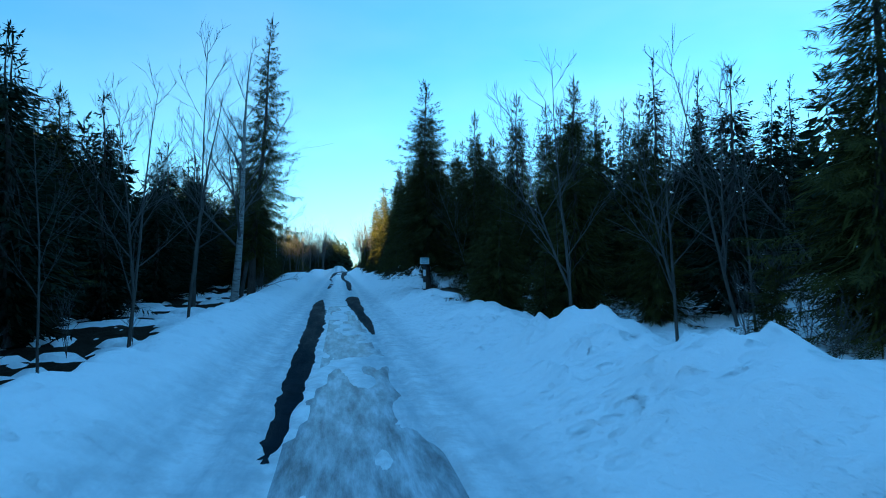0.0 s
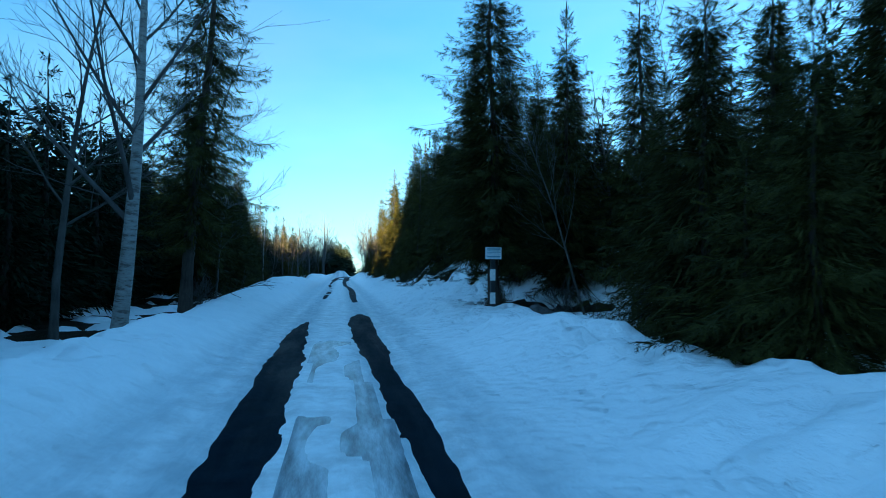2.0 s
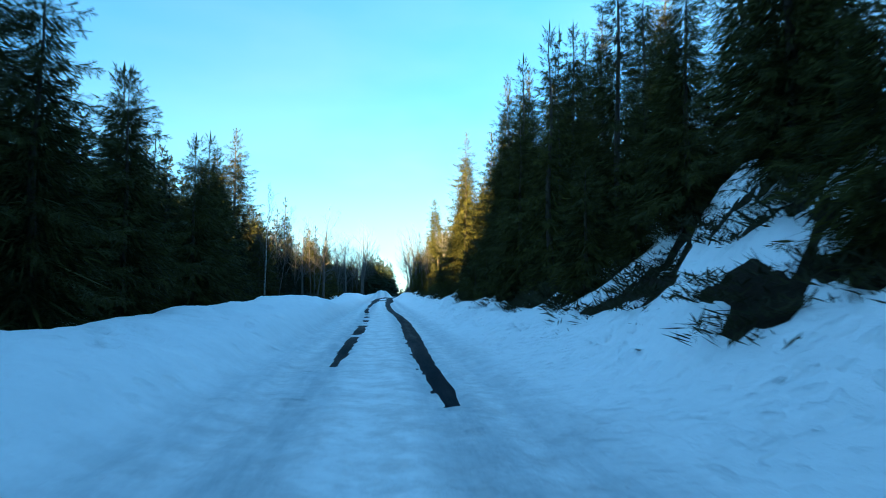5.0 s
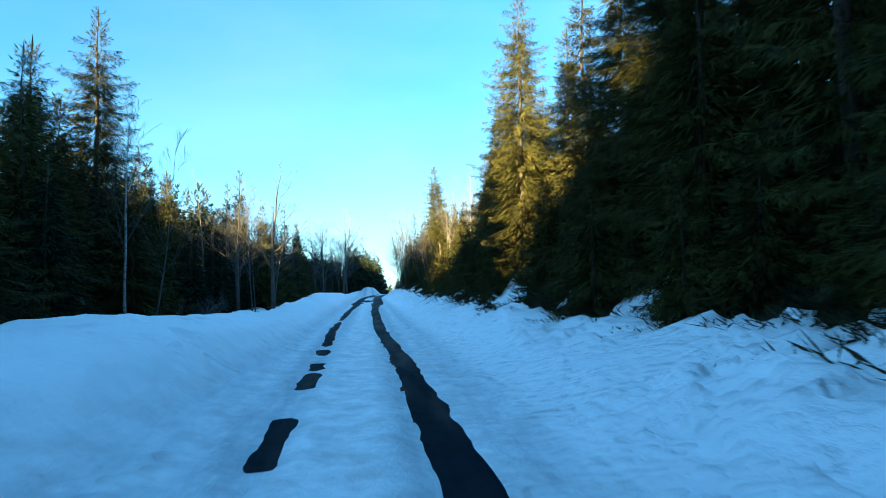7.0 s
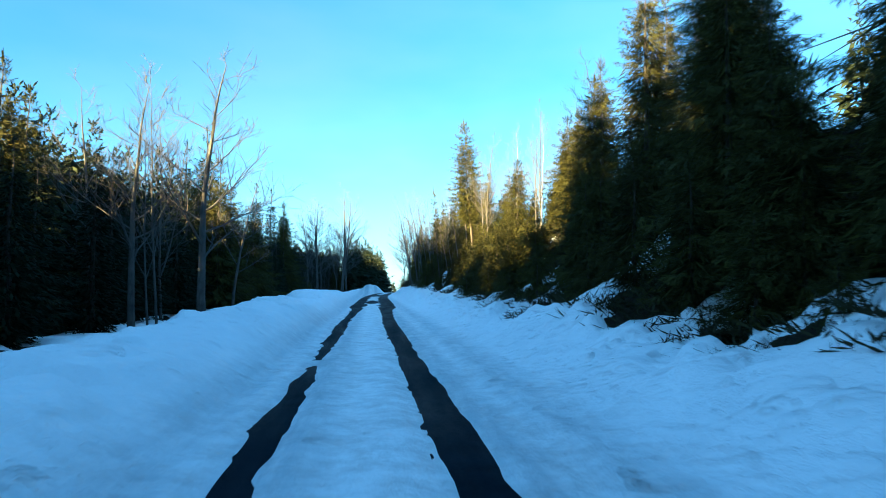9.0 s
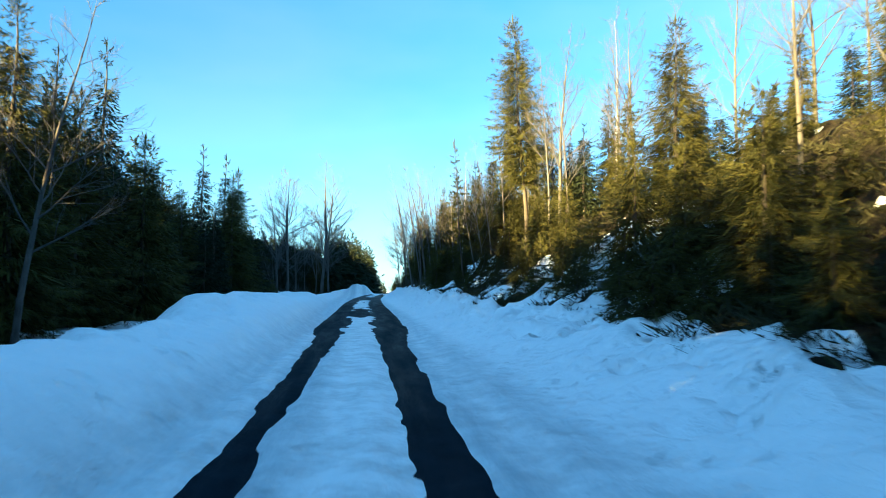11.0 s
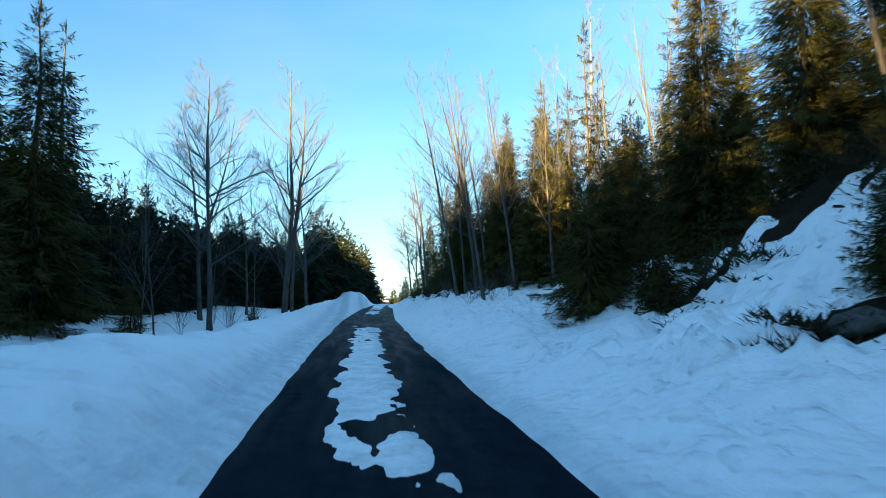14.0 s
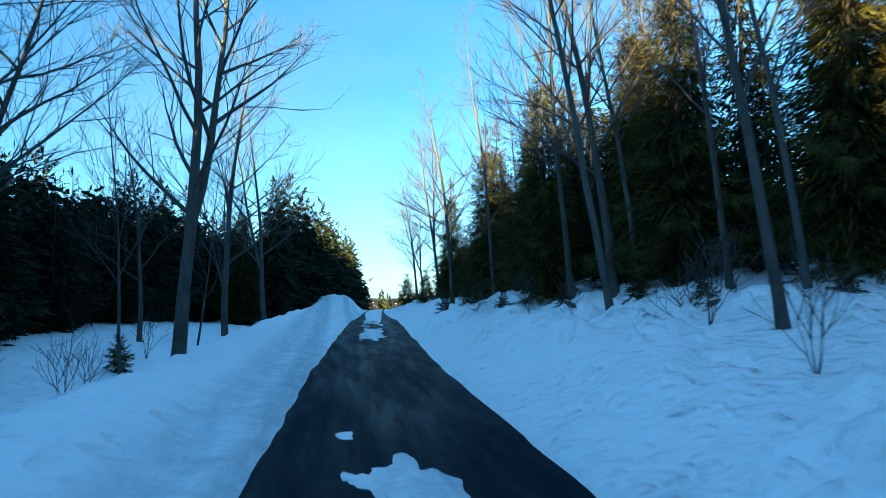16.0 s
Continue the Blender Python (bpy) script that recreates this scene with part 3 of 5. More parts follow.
def spruce_mesh(seed, H, R, step_z, per, twig_step, clear=0.05, sparse=0.0, taper=0.85, cross=False, core=0.5, wd=0.07, w0=0.022, cw=1.0, bole=1.0, lush=False):
    rnd = random.Random(seed)
    trunk, crown = Shape(), Shape()
    spin = lambda: None if cross else rnd.uniform(-1.2, 1.2)
    fine = wd < 0.05
    twig = crown.lush if lush else crown.frond if wd < 0.035 else crown.spike
    # boughs inside the crown: wide and close together near the stem, slimmer further out
    for k in range(int(core * (7000 if fine else 560))):
        f = clear + (0.84 - clear) * rnd.random() ** 1.25
        r = R * (1 - f) ** taper * min(1.0, 0.5 + (f - clear) * 3.5)
        inner = k % 2 == 0
        az, q = rnd.random() * 6.283, (rnd.uniform(0.02, 0.34) if inner else rnd.uniform(0.2, 0.6)) * r
        d = Vector((math.cos(az), math.sin(az), rnd.uniform(-1.3, 0.1))).normalized()
        length, width = ((0.13 + 0.13 * r), cw * (0.010 + 0.007 * r)) if fine else ((0.25 + 0.4 * r), cw * (0.035 + 0.045 * r))
        if inner:
            length, width = length * 1.15, width * 1.35
        crown.spike(Vector((q * math.cos(az), q * math.sin(az), f * H)), d, Vector((0, 0, 1)), length, width, rnd.uniform(-1.5, 1.5))
    n = 9
    pts = [Vector((0.05 * H / 10 * math.sin(k * 1.3 + seed), 0.04 * H / 10 * math.cos(k + seed), -0.35 + (H + 0.2) * k / n)) for k in range(n + 1)]
    trunk.tube(pts, [bole * (0.011 * H + 0.03) * (1 - 0.94 * k / n) * (1.35 if k == 0 else 1) for k in range(n + 1)], 8)
    z = H * clear
    while z < H * 0.985:
        f = z / H
        low = min(1.0, 0.45 + (f - clear) * 3.5)
        reach = R * max(0.05, (1 - f)) ** taper * low
        turn = rnd.random() * 6.3
        cnt = max(3, int(per * (0.65 + 0.5 * (1 - f))))
        for b in range(cnt):
            if rnd.random() < sparse:
                continue
            az = turn + 6.283 * b / cnt + rnd.uniform(-0.35, 0.35)
            L = reach * rnd.uniform(0.45, 1.25) + 0.12
            out = Vector((math.cos(az), math.sin(az), 0))
            el = (0.75 if f > 0.9 else 0.35 - 0.75 * (1 - f)) + rnd.uniform(-0.12, 0.12)
            p = Vector((0, 0, z + rnd.uniform(-0.5, 0.5) * step_z))
            segs = 5 if L > 0.8 else 3
            axis = [p]
            for k in range(segs):
                s = (k + 0.5) / segs
                a = el - 0.35 * math.sin(s * 3.1) * min(1, L) + 0.45 * s * s
                p = p + (out * math.cos(a) + Vector((0, 0, math.sin(a)))) * (L / segs)
                axis.append(p)
            w = 0.012 + 0.006 * L
            if cross:
                crown.tube(axis, [w * (1 - 0.85 * k / segs) for k in range(segs + 1)], 3)
            else:
                crown.spike(axis[0], (axis[-1] - axis[0]).normalized(), Vector((0, 0, 1)), L * 0.98, w0 * 0.6 + 0.012 * L, 0.0)
            steps = max(3, int(L / twig_step))
            for k in range(steps):
                s = 0.12 + 0.88 * (k + rnd.random() * 0.6) / steps
                q = min(s, 0.999) * segs
                i = min(int(q), segs - 1)
                c = axis[i].lerp(axis[i + 1], q - i)
                d = (axis[i + 1] - axis[i]).normalized()
                lat = d.cross(Vector((0, 0, 1))).normalized()
                tl = ((0.12 + 0.2 * min(L, 2.0) * (1 - 0.75 * s)) if fine else (0.16 + 0.30 * min(L, 2.0) * (1 - 0.75 * s))) * rnd.uniform(0.7, 1.25)
                for sg in (-1, 1):
                    v = (d * 0.75 + lat * sg * rnd.uniform(0.4, 0.95) + Vector((0, 0, rnd.uniform(-0.75, 0.1)))).normalized()
                    twig(c, v, Vector((0, 0, 1)), tl, w0 + wd * tl, spin())
                if fine or k % 2 == 0:
                    v = (d * 0.3 + lat * rnd.uniform(-0.25, 0.25) + Vector((0, 0, -1)) * rnd.uniform(0.5, 1.1)).normalized()
                    twig(c, v, Vector((0, 0, 1)), tl * (1.0 if fine else 0.8), w0 + wd * tl, spin())
            crown.spike(axis[-2], (axis[-1] - axis[-2]).normalized(), Vector((0, 0, 1)), (0.2 + 0.06 * L) if fine else (0.35 + 0.1 * L), w0 + (0.004 if fine else 0.012))
        z += step_z * rnd.uniform(0.8, 1.2) * (0.7 + 0.5 * (1 - f))
    crown.spike(Vector((0, 0, H * 0.96)), Vector((0, 0, 1)), Vector((1, 0, 0)), 0.07 * H, 0.03)
    return trunk, crown


SPRUCE_LABEL = "dark green spruce tree with drooping needled branches"


def spruce_kind(seed, H, R, step_z, per, twig_step, needles=NEEDLES, label=SPRUCE_LABEL, **kw):
    t, c = spruce_mesh(seed, H, R, step_z, per, twig_step, **kw)
    return t.mesh("spruce_trunk", BARK_DARK), c.mesh("spruce_crown", needles, False), H, label


def wander(rnd, p, d, length, segs, bend, lift):
    pts = [p]
    for _ in range(segs):
        d = (d + Vector((rnd.uniform(-1, 1), rnd.uniform(-1, 1), rnd.uniform(-1, 1))) * bend + Vector((0, 0, lift))).normalized()
        p = p + d * (length / segs)
        pts.append(p)
    return pts


def along(pts, s):
    q = min(s, 0.999) * (len(pts) - 1)
    i = int(q)
    return pts[i].lerp(pts[i + 1], q - i), (pts[i + 1] - pts[i]).normalized()


def bare_mesh(seed, H, r0, limbs, clear, open_, stems=1, lean=(0, 0), secs=7, twigs=6, lift=0.05, bend=0.09, reach=0.4):
    rnd = random.Random(seed)
    trunk, crown = Shape(), Shape()
    for st in range(stems):
        if st == 0:
            d0 = Vector((lean[0], lean[1], 1)).normalized()
            stem = wander(rnd, Vector((0, 0, -0.4)), d0, H + 0.4, 11, bend * 0.5, 0.03)
            rs = [r0 * (1 - 0.93 * (k / 11) ** 0.9) for k in range(12)]
            rs[0] *= 1.3
        else:
            c, d = along(first, rnd.uniform(0.25, 0.42))
            az = rnd.random() * 6.3
            stem = wander(rnd, c, (d + Vector((math.cos(az), math.sin(az), 0)) * 0.4).normalized(), H * 0.68, 9, bend * 0.6, 0.07)
            rs = [r0 * 0.68 * (1 - 0.93 * (k / 9) ** 0.9) for k in range(10)]
        if st == 0:
            first = stem
        trunk.tube(stem, rs, 8 if r0 > 0.06 else 5)
        for k in range(limbs):
            s = (clear if st == 0 else 0.2) + (1 - (clear if st == 0 else 0.2)) * ((k + rnd.random()) / limbs)
            c, d = along(stem, s)
            az = k * 2.4 + rnd.uniform(-0.5, 0.5) + st
            o = Vector((math.cos(az), math.sin(az), 0))
            dirn = (d * (1.0 - 0.35 * (1 - s)) + o * open_ * rnd.uniform(0.75, 1.25)).normalized()
            L = H * reach * (1.08 - s) * rnd.uniform(0.7, 1.2) + 0.35
            lp = wander(rnd, c, dirn, L, 6, bend, lift)
            rr = max(0.009, r0 * 0.44 * (1.05 - s))
            crown.tube(lp, [max(0.005, rr * (1 - j / 6) ** 0.9) for j in range(7)], 5 if rr > 0.02 else 4)
            ns = max(min(4, secs), int(secs * min(1.4, L / (H * 0.2))))
            for j in range(ns):
                s2 = 0.16 + 0.84 * (j + rnd.random() * 0.7) / ns
                c2, d2 = along(lp, s2)
                rv = Vector((rnd.uniform(-1, 1), rnd.uniform(-1, 1), rnd.uniform(-0.5, 1))).normalized()
                L2 = L * 0.46 * (1.15 - s2) * rnd.uniform(0.6, 1.35) + 0.22
                sp = wander(rnd, c2, (d2 + rv * 0.75).normalized(), L2, 3, bend * 1.3, lift)
                r2 = min(0.016, 0.55 * max(0.007, rr * (1 - s2)) + 0.002)
                crown.tube(sp, [r2, r2 * 0.85, r2 * 0.65, 0.0035], 3)
                few = max(min(2, twigs), twigs - 2)
                for q in range(few):
                    c3, d3 = along(sp, 0.12 + 0.88 * (q + rnd.random()) / few)
                    rv = Vector((rnd.uniform(-1, 1), rnd.uniform(-1, 1), rnd.uniform(-0.6, 1))).normalized()
                    tp = wander(rnd, c3, (d3 + rv * 0.8).normalized(), L2 * 0.5 * rnd.uniform(0.4, 1.2) + 0.12, 2, bend, lift)
                    crown.tube(tp, [0.0052, 0.0042, 0.0028], 3)
    return trunk, crown


def bare_kind(label, bark, twig, seed, H, *a, **kw):
    t, c = bare_mesh(seed, H, *a, **kw)
    return t.mesh("bare_trunk", bark), c.mesh("bare_crown", twig), H, label


MADE = {}


def plant(name, key, kind, x, y, top=None, turn=None, z=None, lean=(0, 0), group="", label="", category="tree", wide=1.0):
    """Stand a tree of a kind at a place; top: the height of its tip above the road."""
    rnd = random.Random(int(x * 131 + y * 977))
    zz = floor_z(x, y) if z is None else z
    s = 1.0 if top is None else (top - zz) / kind[2]
    turn = rnd.uniform(0, 360) if turn is None else turn
    m = Matrix.LocRotScale((x, y, zz), Euler((radians(lean[0]), radians(lean[1]), radians(turn))), (s * wide, s * wide, s))
    if lean != (0, 0):
        m = Matrix.Translation((x, y, zz)) @ Euler((radians(lean[0]), radians(lean[1]), 0)).to_matrix().to_4x4() @ pose(0, 0, 0, 0, 0, turn) @ Matrix.Diagonal((s * wide, s * wide, s, 1))
    ob = MADE.get((name, key))
    if ob is None:
        ob = new(name)
        ob.empty_display_size = 0.3
        part("trunk", kind[0], ob)
        part("crown", kind[1], ob)
        tagged(ob, kind[3], category)
        MADE[(name, key)] = ob
        ob.matrix_basis = m
        made = ob
    else:
        made = copy_thing(ob, Matrix.Identity(4))
        made.matrix_basis = m
    return tagged(made, label or kind[3], category, group)


# ---- kinds of trees ----
FINE = {"wd": 0.024, "w0": 0.01}
S13 = spruce_kind(3, 13, 3.4, 0.3, 7, 0.09, clear=0.085, core=1.2, cw=0.55, lush=True, **FINE)
S13B = spruce_kind(4, 13, 2.6, 0.3, 7, 0.09, clear=0.16, core=0.3, cw=0.9, **FINE, label="tall slender spruce tree with bare lower trunk")
S9 = spruce_kind(5, 9, 2.8, 0.28, 7, 0.1, clear=0.05, core=0.8, cw=0.8, taper=1.0, **FINE)
S9B = spruce_kind(6, 9, 2.1, 0.32, 6, 0.09, clear=0.06, sparse=0.08, core=0.3, cw=0.9, **FINE)
S6 = spruce_kind(8, 6, 2.1, 0.22, 7, 0.11, clear=0.03, core=0.7, cw=0.6, lush=True, **FINE)
S3 = spruce_kind(9, 2.6, 1.2, 0.17, 6, 0.1, clear=0.03, core=0.25, cw=0.7, lush=True, **FINE, label="low young spruce with branches down to the ground")
S2 = spruce_kind(19, 1.3, 0.65, 0.15, 6, 0.065, clear=0.03, core=0.05, **FINE, label="small spruce seedling standing in the snow")
OPEN = spruce_kind(12, 11, 1.6, 0.42, 5, 0.16, clear=0.22, sparse=0.25, cross=True, core=0.0, wd=0.04, w0=0.014, bole=0.55, label="thin sparse conifer with few needles")
BOLE = spruce_kind(15, 11, 3.2, 0.28, 7, 0.09, clear=0.16, core=1.2, cw=0.6, bole=1.1, lush=True, **FINE, label="tall dark spruce with a stout bare lower trunk")
GOLD = spruce_kind(14, 12, 2.4, 0.26, 8, 0.085, clear=0.3, core=1.0, cw=0.55, taper=0.7, bole=0.65, lush=True, **FINE, label="tall sunlit spruce with dense crown above a bare lower trunk")
# forest kinds, needles coloured as if in shade
F11B = spruce_kind(22, 11, 2.3, 0.62, 5, 0.16, NEEDLES_SHADE, clear=0.04, core=0.34, wd=0.037, w0=0.015, cw=1.7)
F8 = spruce_kind(23, 8, 2.4, 0.55, 5, 0.16, NEEDLES_SHADE, clear=0.02, core=0.34, wd=0.037, w0=0.015, cw=1.7)
F8B = spruce_kind(24, 8, 2.0, 0.55, 5, 0.16, NEEDLES_SHADE, clear=0.02, core=0.34, wd=0.037, w0=0.015, cw=1.7)

BEECH = bare_kind("tall leafless broadleaf tree with grey bark", BARK, TWIG, 31, 13, 0.17, 14, 0.25, 0.95, stems=2, lift=0.04, bend=0.12)
BEECH2 = bare_kind("leafless spreading broadleaf tree with grey bark", BARK, TWIG, 32, 11, 0.14, 15, 0.24, 1.15, stems=2, secs=9, twigs=7, lift=0.035, bend=0.13)
BEECH3 = bare_kind("leafless broadleaf tree with upright grey limbs", BARK, TWIG, 33, 10, 0.12, 17, 0.27, 1.1, secs=8, twigs=6, lift=0.03, bend=0.13)
MARKED = bare_kind("leafless broadleaf tree with pale dark-ringed bark and long ascending limbs", BIRCH, TWIG, 35, 12, 0.2, 15, 0.24, 0.75, secs=8, reach=0.5)
SLIM = bare_kind("slender leafless young tree with thin branches", BARK, TWIG, 36, 8, 0.05, 13, 0.28, 0.6, secs=5, twigs=4)
SLIM2 = bare_kind("slender leafless tree with forked grey stem", BARK, TWIG, 37, 8, 0.062, 12, 0.2, 0.75, stems=2, secs=5, twigs=4)
POLE = bare_kind("tall slim leafless tree with high thin crown", BARK, TWIG, 38, 13, 0.105, 17, 0.3, 0.62, secs=7, twigs=5, reach=0.34)
POLE2 = bare_kind("tall slim leafless tree with pale grey stem", BARK_PALE, TWIG, 39, 13, 0.095, 16, 0.3, 0.66, secs=7, twigs=5, reach=0.34)
PALE = bare_kind("leafless birch with pale peeling bark", BIRCH, TWIG, 40, 8.5, 0.075, 12, 0.3, 0.5, secs=5, twigs=5)
SHRUB = bare_kind("leafless shrub of thin upright stems", TWIG, TWIG, 41, 1.7, 0.013, 3, 0.3, 0.6, stems=5, secs=1, twigs=1, bend=0.16)
SHRUB2 = bare_kind("leafless bush of tangled bare twigs", TWIG, TWIG, 42, 1.1, 0.010, 4, 0.15, 0.9, stems=5, secs=2, twigs=1, bend=0.2)

# ---- trees beside the start of the road ----
G1 = "trees beside the road"
for x, y, top, kind, name, lean in (
        (-4.3, 14.9, 5.7, SLIM2, "broadleaf_tree", (0, 5)), (-5.2, 12.9, 4.8, SLIM, "broadleaf_tree", (0, 2)),
        (-4.3, 20.5, 8.2, SLIM, "broadleaf_tree", (0, 6)), (-4.2, 28.4, 10.6, MARKED, "broadleaf_tree", (0, 7)),
        (-6.2, 30.5, 9.4, BEECH3, "broadleaf_tree", (0, 3)),
        (5.1, 13.9, 6.1, SLIM2, "broadleaf_tree", (0, -6)), (6.7, 12.4, 5.2, SLIM2, "broadleaf_tree", (0, -4)),
        (8.8, 13.0, 5.6, SLIM, "broadleaf_tree", (0, -8)), (12.4, 15.0, 7.0, POLE, "broadleaf_tree", (0, -41)), (9.6, 14.8, 7.0, SLIM2, "broadleaf_tree", (0, -14)),
        (6.3, 30.4, 6.6, SLIM, "broadleaf_tree", (0, -16)), (7.6, 27.4, 7.0, SLIM, "broadleaf_tree", (0, -5)),
        (10.5, 11.5, 6.5, SLIM, "broadleaf_tree", (0, 3)), (8.4, 33.5, 7.5, BEECH3, "broadleaf_tree", (0, -3)), (12.0, 22.0, 8.0, BEECH3, "broadleaf_tree", (0, -2)),
        (-5.4, 39.0, 10.0, BEECH2, "broadleaf_tree", (0, 8)), (-4.3, 39.4, 7.0, SLIM, "broadleaf_tree", (0, 4))):
    plant(name, kind[3], kind, x, y, top, lean=lean, group=G1)
for x, y, top, kind, lean in (
        (-4.3, 34.6, 14.2, S13B, (0, 4)), (7.4, 42.0, 9.6, S9, (0, 0)), (9.0, 38.8, 9.4, S9, (0, 0)), (6.8, 36.4, 8.6, S9, (0, 0)), (7.4, 59.5, 11.0, S13, (0, 0)), (7.0, 61.6, 11.2, S9, (0, 0)), (7.2, 65.0, 11.6, S13B, (0, 0)), (8.6, 70.8, 12.2, S9B, (0, 0)), (6.9, 75.2, 11.4, S9, (0, 0)), (8.0, 63.4, 11.6, S13, (0, 0)), (7.4, 55.8, 10.4, S9, (0, 0)), (8.4, 67.8, 11.4, S9, (0, 0)), (8.8, 57.6, 11.2, S9, (0, 0)), (7.6, 51.0, 9.8, S9, (0, 0)), (-9.5, 20.0, 8.4, S9, (0, 0)), (-11.5, 30.0, 9.2, S9, (0, 0)), (-12.5, 33.5, 9.4, S9B, (0, 0)),
        (-12.0, 38.0, 8.8, S9, (0, 0)), (7.0, 33.9, 9.6, S9, (0, 0)), (8.5, 23.2, 8.2, S9, (0, 0)), (5.1, 20.6, 4.4, S6, (0, 0)), (7.0, 69.2, 12.0, S13, (0, 0)), (7.6, 73.2, 11.8, S9, (0, 0)), (11.8, 23.6, 9.7, S9, (0, 0)), (10.0, 21.0, 7.4, S9, (0, 0)), (9.9, 24.8, 8.2, S9, (0, 0)), (9.4, 27.4, 8.6, S9, (0, 0)), (13.2, 23.0, 8.0, S9, (0, 0)), (9.6, 45.6, 10.7, S9, (0, 0)), (16.8, 37.6, 11.6, S9, (0, 0)), (12.0, 20.8, 8.2, S9B, (0, 0)),
        (12.2, 17.3, 6.8, S6, (0, 0)), (14.0, 18.9, 7.6, S9, (0, 0)), (9.0, 9.9, 9.0, S9, (0, 0)), (6.9, 18.8, 7.2, S9, (0, 0)), (5.6, 23.6, 6.2, S6, (0, 0)), (7.0, 27.6, 5.6, S6, (0, 0)), 
        (8.2, 37.6, 8.4, S9, (0, 0)), (9.0, 33.0, 10.4, S9, (0, 0)), (9.9, 31.0, 9.4, S9, (0, 0)), (8.4, 16.6, 4.6, S6, (0, 0)), (10.5, 26.0, 8.0, S9, (0, 0)),
        (5.2, 45.6, 8.6, S9, (0, 0)), (6.6, 47.0, 9.4, S9, (0, 0)), (7.2, 44.0, 8.4, S9, (0, 0)), (5.6, 53.0, 9.6, S9B, (0, 0)), (5.3, 58.4, 9.8, S9B, (0, 0)), (6.2, 60.6, 10.6, OPEN, (0, 0)),
        (6.0, 65.8, 11.4, S9B, (0, 0)), (6.3, 71.0, 12.2, S13, (0, 0)), (5.7, 49.6, 7.5, S6, (0, 0)), (5.2, 62.5, 8.2, S9, (0, 0)), (5.6, 68.6, 8.6, S9, (0, 0)),
        (-6.0, 44.5, 9.5, S9, (0, 0)), (-5.6, 49.0, 6.8, S6, (0, 0)), (-7.3, 50.4, 7.6, S6, (0, 0)), (-5.8, 53.4, 6.2, S6, (0, 0)), (-7.4, 57.2, 7.5, S6, (0, 0)), (-6.6, 61.8, 6.6, S6, (0, 0)), (-7.6, 67.6, 8.0, S9, (0, 0)),
        (-11.0, 82.0, 9.8, S9, (0, 0)), (-8.2, 83.5, 5.4, S6, (0, 0)), (-9.0, 88.0, 6.2, S9, (0, 0)), (-10.4, 95.0, 7.6, S9, (0, 0)), (-10.6, 86.4, 12.6, S13, (0, 0)), (-9.6, 78.6, 8.4, S9, (0, 0)), (-8.6, 73.0, 8.6, S9, (0, 0)), (-10.5, 83.0, 8.0, S9, (0, 0)), (-10.3, 90.4, 7.8, S9B, (0, 0)), (-11.4, 98.6, 7.7, S9, (0, 0))):
    if x > 10.0 or x < -11.5:
        kind = F8 if kind[2] < 9 else F11B
    plant("spruce_tree", kind[1].name, kind, x, y, top, lean=lean, wide=1.25 if x < -7 else 1.0, group="spruces along the road")

plant("spruce_tree", "bole", BOLE, 4.35, 32.1, 10.5, lean=(0, -1), wide=1.15, group="spruces along the road")
plant("spruce_tree", S13[1].name, S13, 5.4, 40.6, 10.4, wide=1.2, group="spruces along the road")

# ---- trees of the middle stretch ----
for x, y, top, kind, name, lean in (
        (-7.2, 80.0, 7.2, PALE, "birch_tree", (0, 3)), (-6.6, 80.8, 6.2, SLIM, "broadleaf_tree", (0, 5)), (-9.2, 98.2, 7.8, BEECH3, "broadleaf_tree", (0, 0)),
        (-5.8, 94.2, 7.0, SLIM, "broadleaf_tree", (0, 0)),
        (-8.2, 102.5, 7.5, SLIM2, "broadleaf_tree", (0, 0)), (-5.2, 91.6, 5.2, SLIM, "broadleaf_tree", (0, 0)), (-6.8, 108.8, 7.0, BEECH3, "broadleaf_tree", (0, 6)),
        (7.4, 118.0, 9.2, POLE2, "broadleaf_tree", (0, 0)), (8.6, 116.0, 9.8, POLE, "broadleaf_tree", (0, -2)), (9.4, 112.6, 9.8, POLE2, "broadleaf_tree", (0, -2)),
        (8.2, 108.4, 9.2, POLE, "broadleaf_tree", (0, -3)), (10.4, 107.2, 10.2, POLE2, "broadleaf_tree", (0, 0)), 
        (11.2, 110.0, 10.8, BEECH3, "broadleaf_tree", (0, 0)), (7.8, 97.0, 9.0, BEECH3, "broadleaf_tree", (0, -4)), (9.0, 93.0, 10.4, POLE, "broadleaf_tree", (0, 0)),
        (7.0, 102.8, 8.0, PALE, "birch_tree", (0, -3)), (6.6, 130.2, 7.6, SLIM2, "broadleaf_tree", (0, -10)), (6.5, 132.6, 9.0, POLE, "broadleaf_tree", (0, -9)), (7.2, 131.2, 9.6, POLE2, "broadleaf_tree", (0, -5)),
        (9.2, 133.0, 8.6, POLE2, "broadleaf_tree", (0, 0)), (9.4, 138.0, 10.0, POLE, "broadleaf_tree", (0, 0)), (10.6, 128.0, 10.0, POLE2, "broadleaf_tree", (0, 0)), (8.4, 126.0, 9.0, POLE2, "broadleaf_tree", (0, -4))):
    plant(name, kind[3], kind, x, y, top, lean=lean, group=G1)
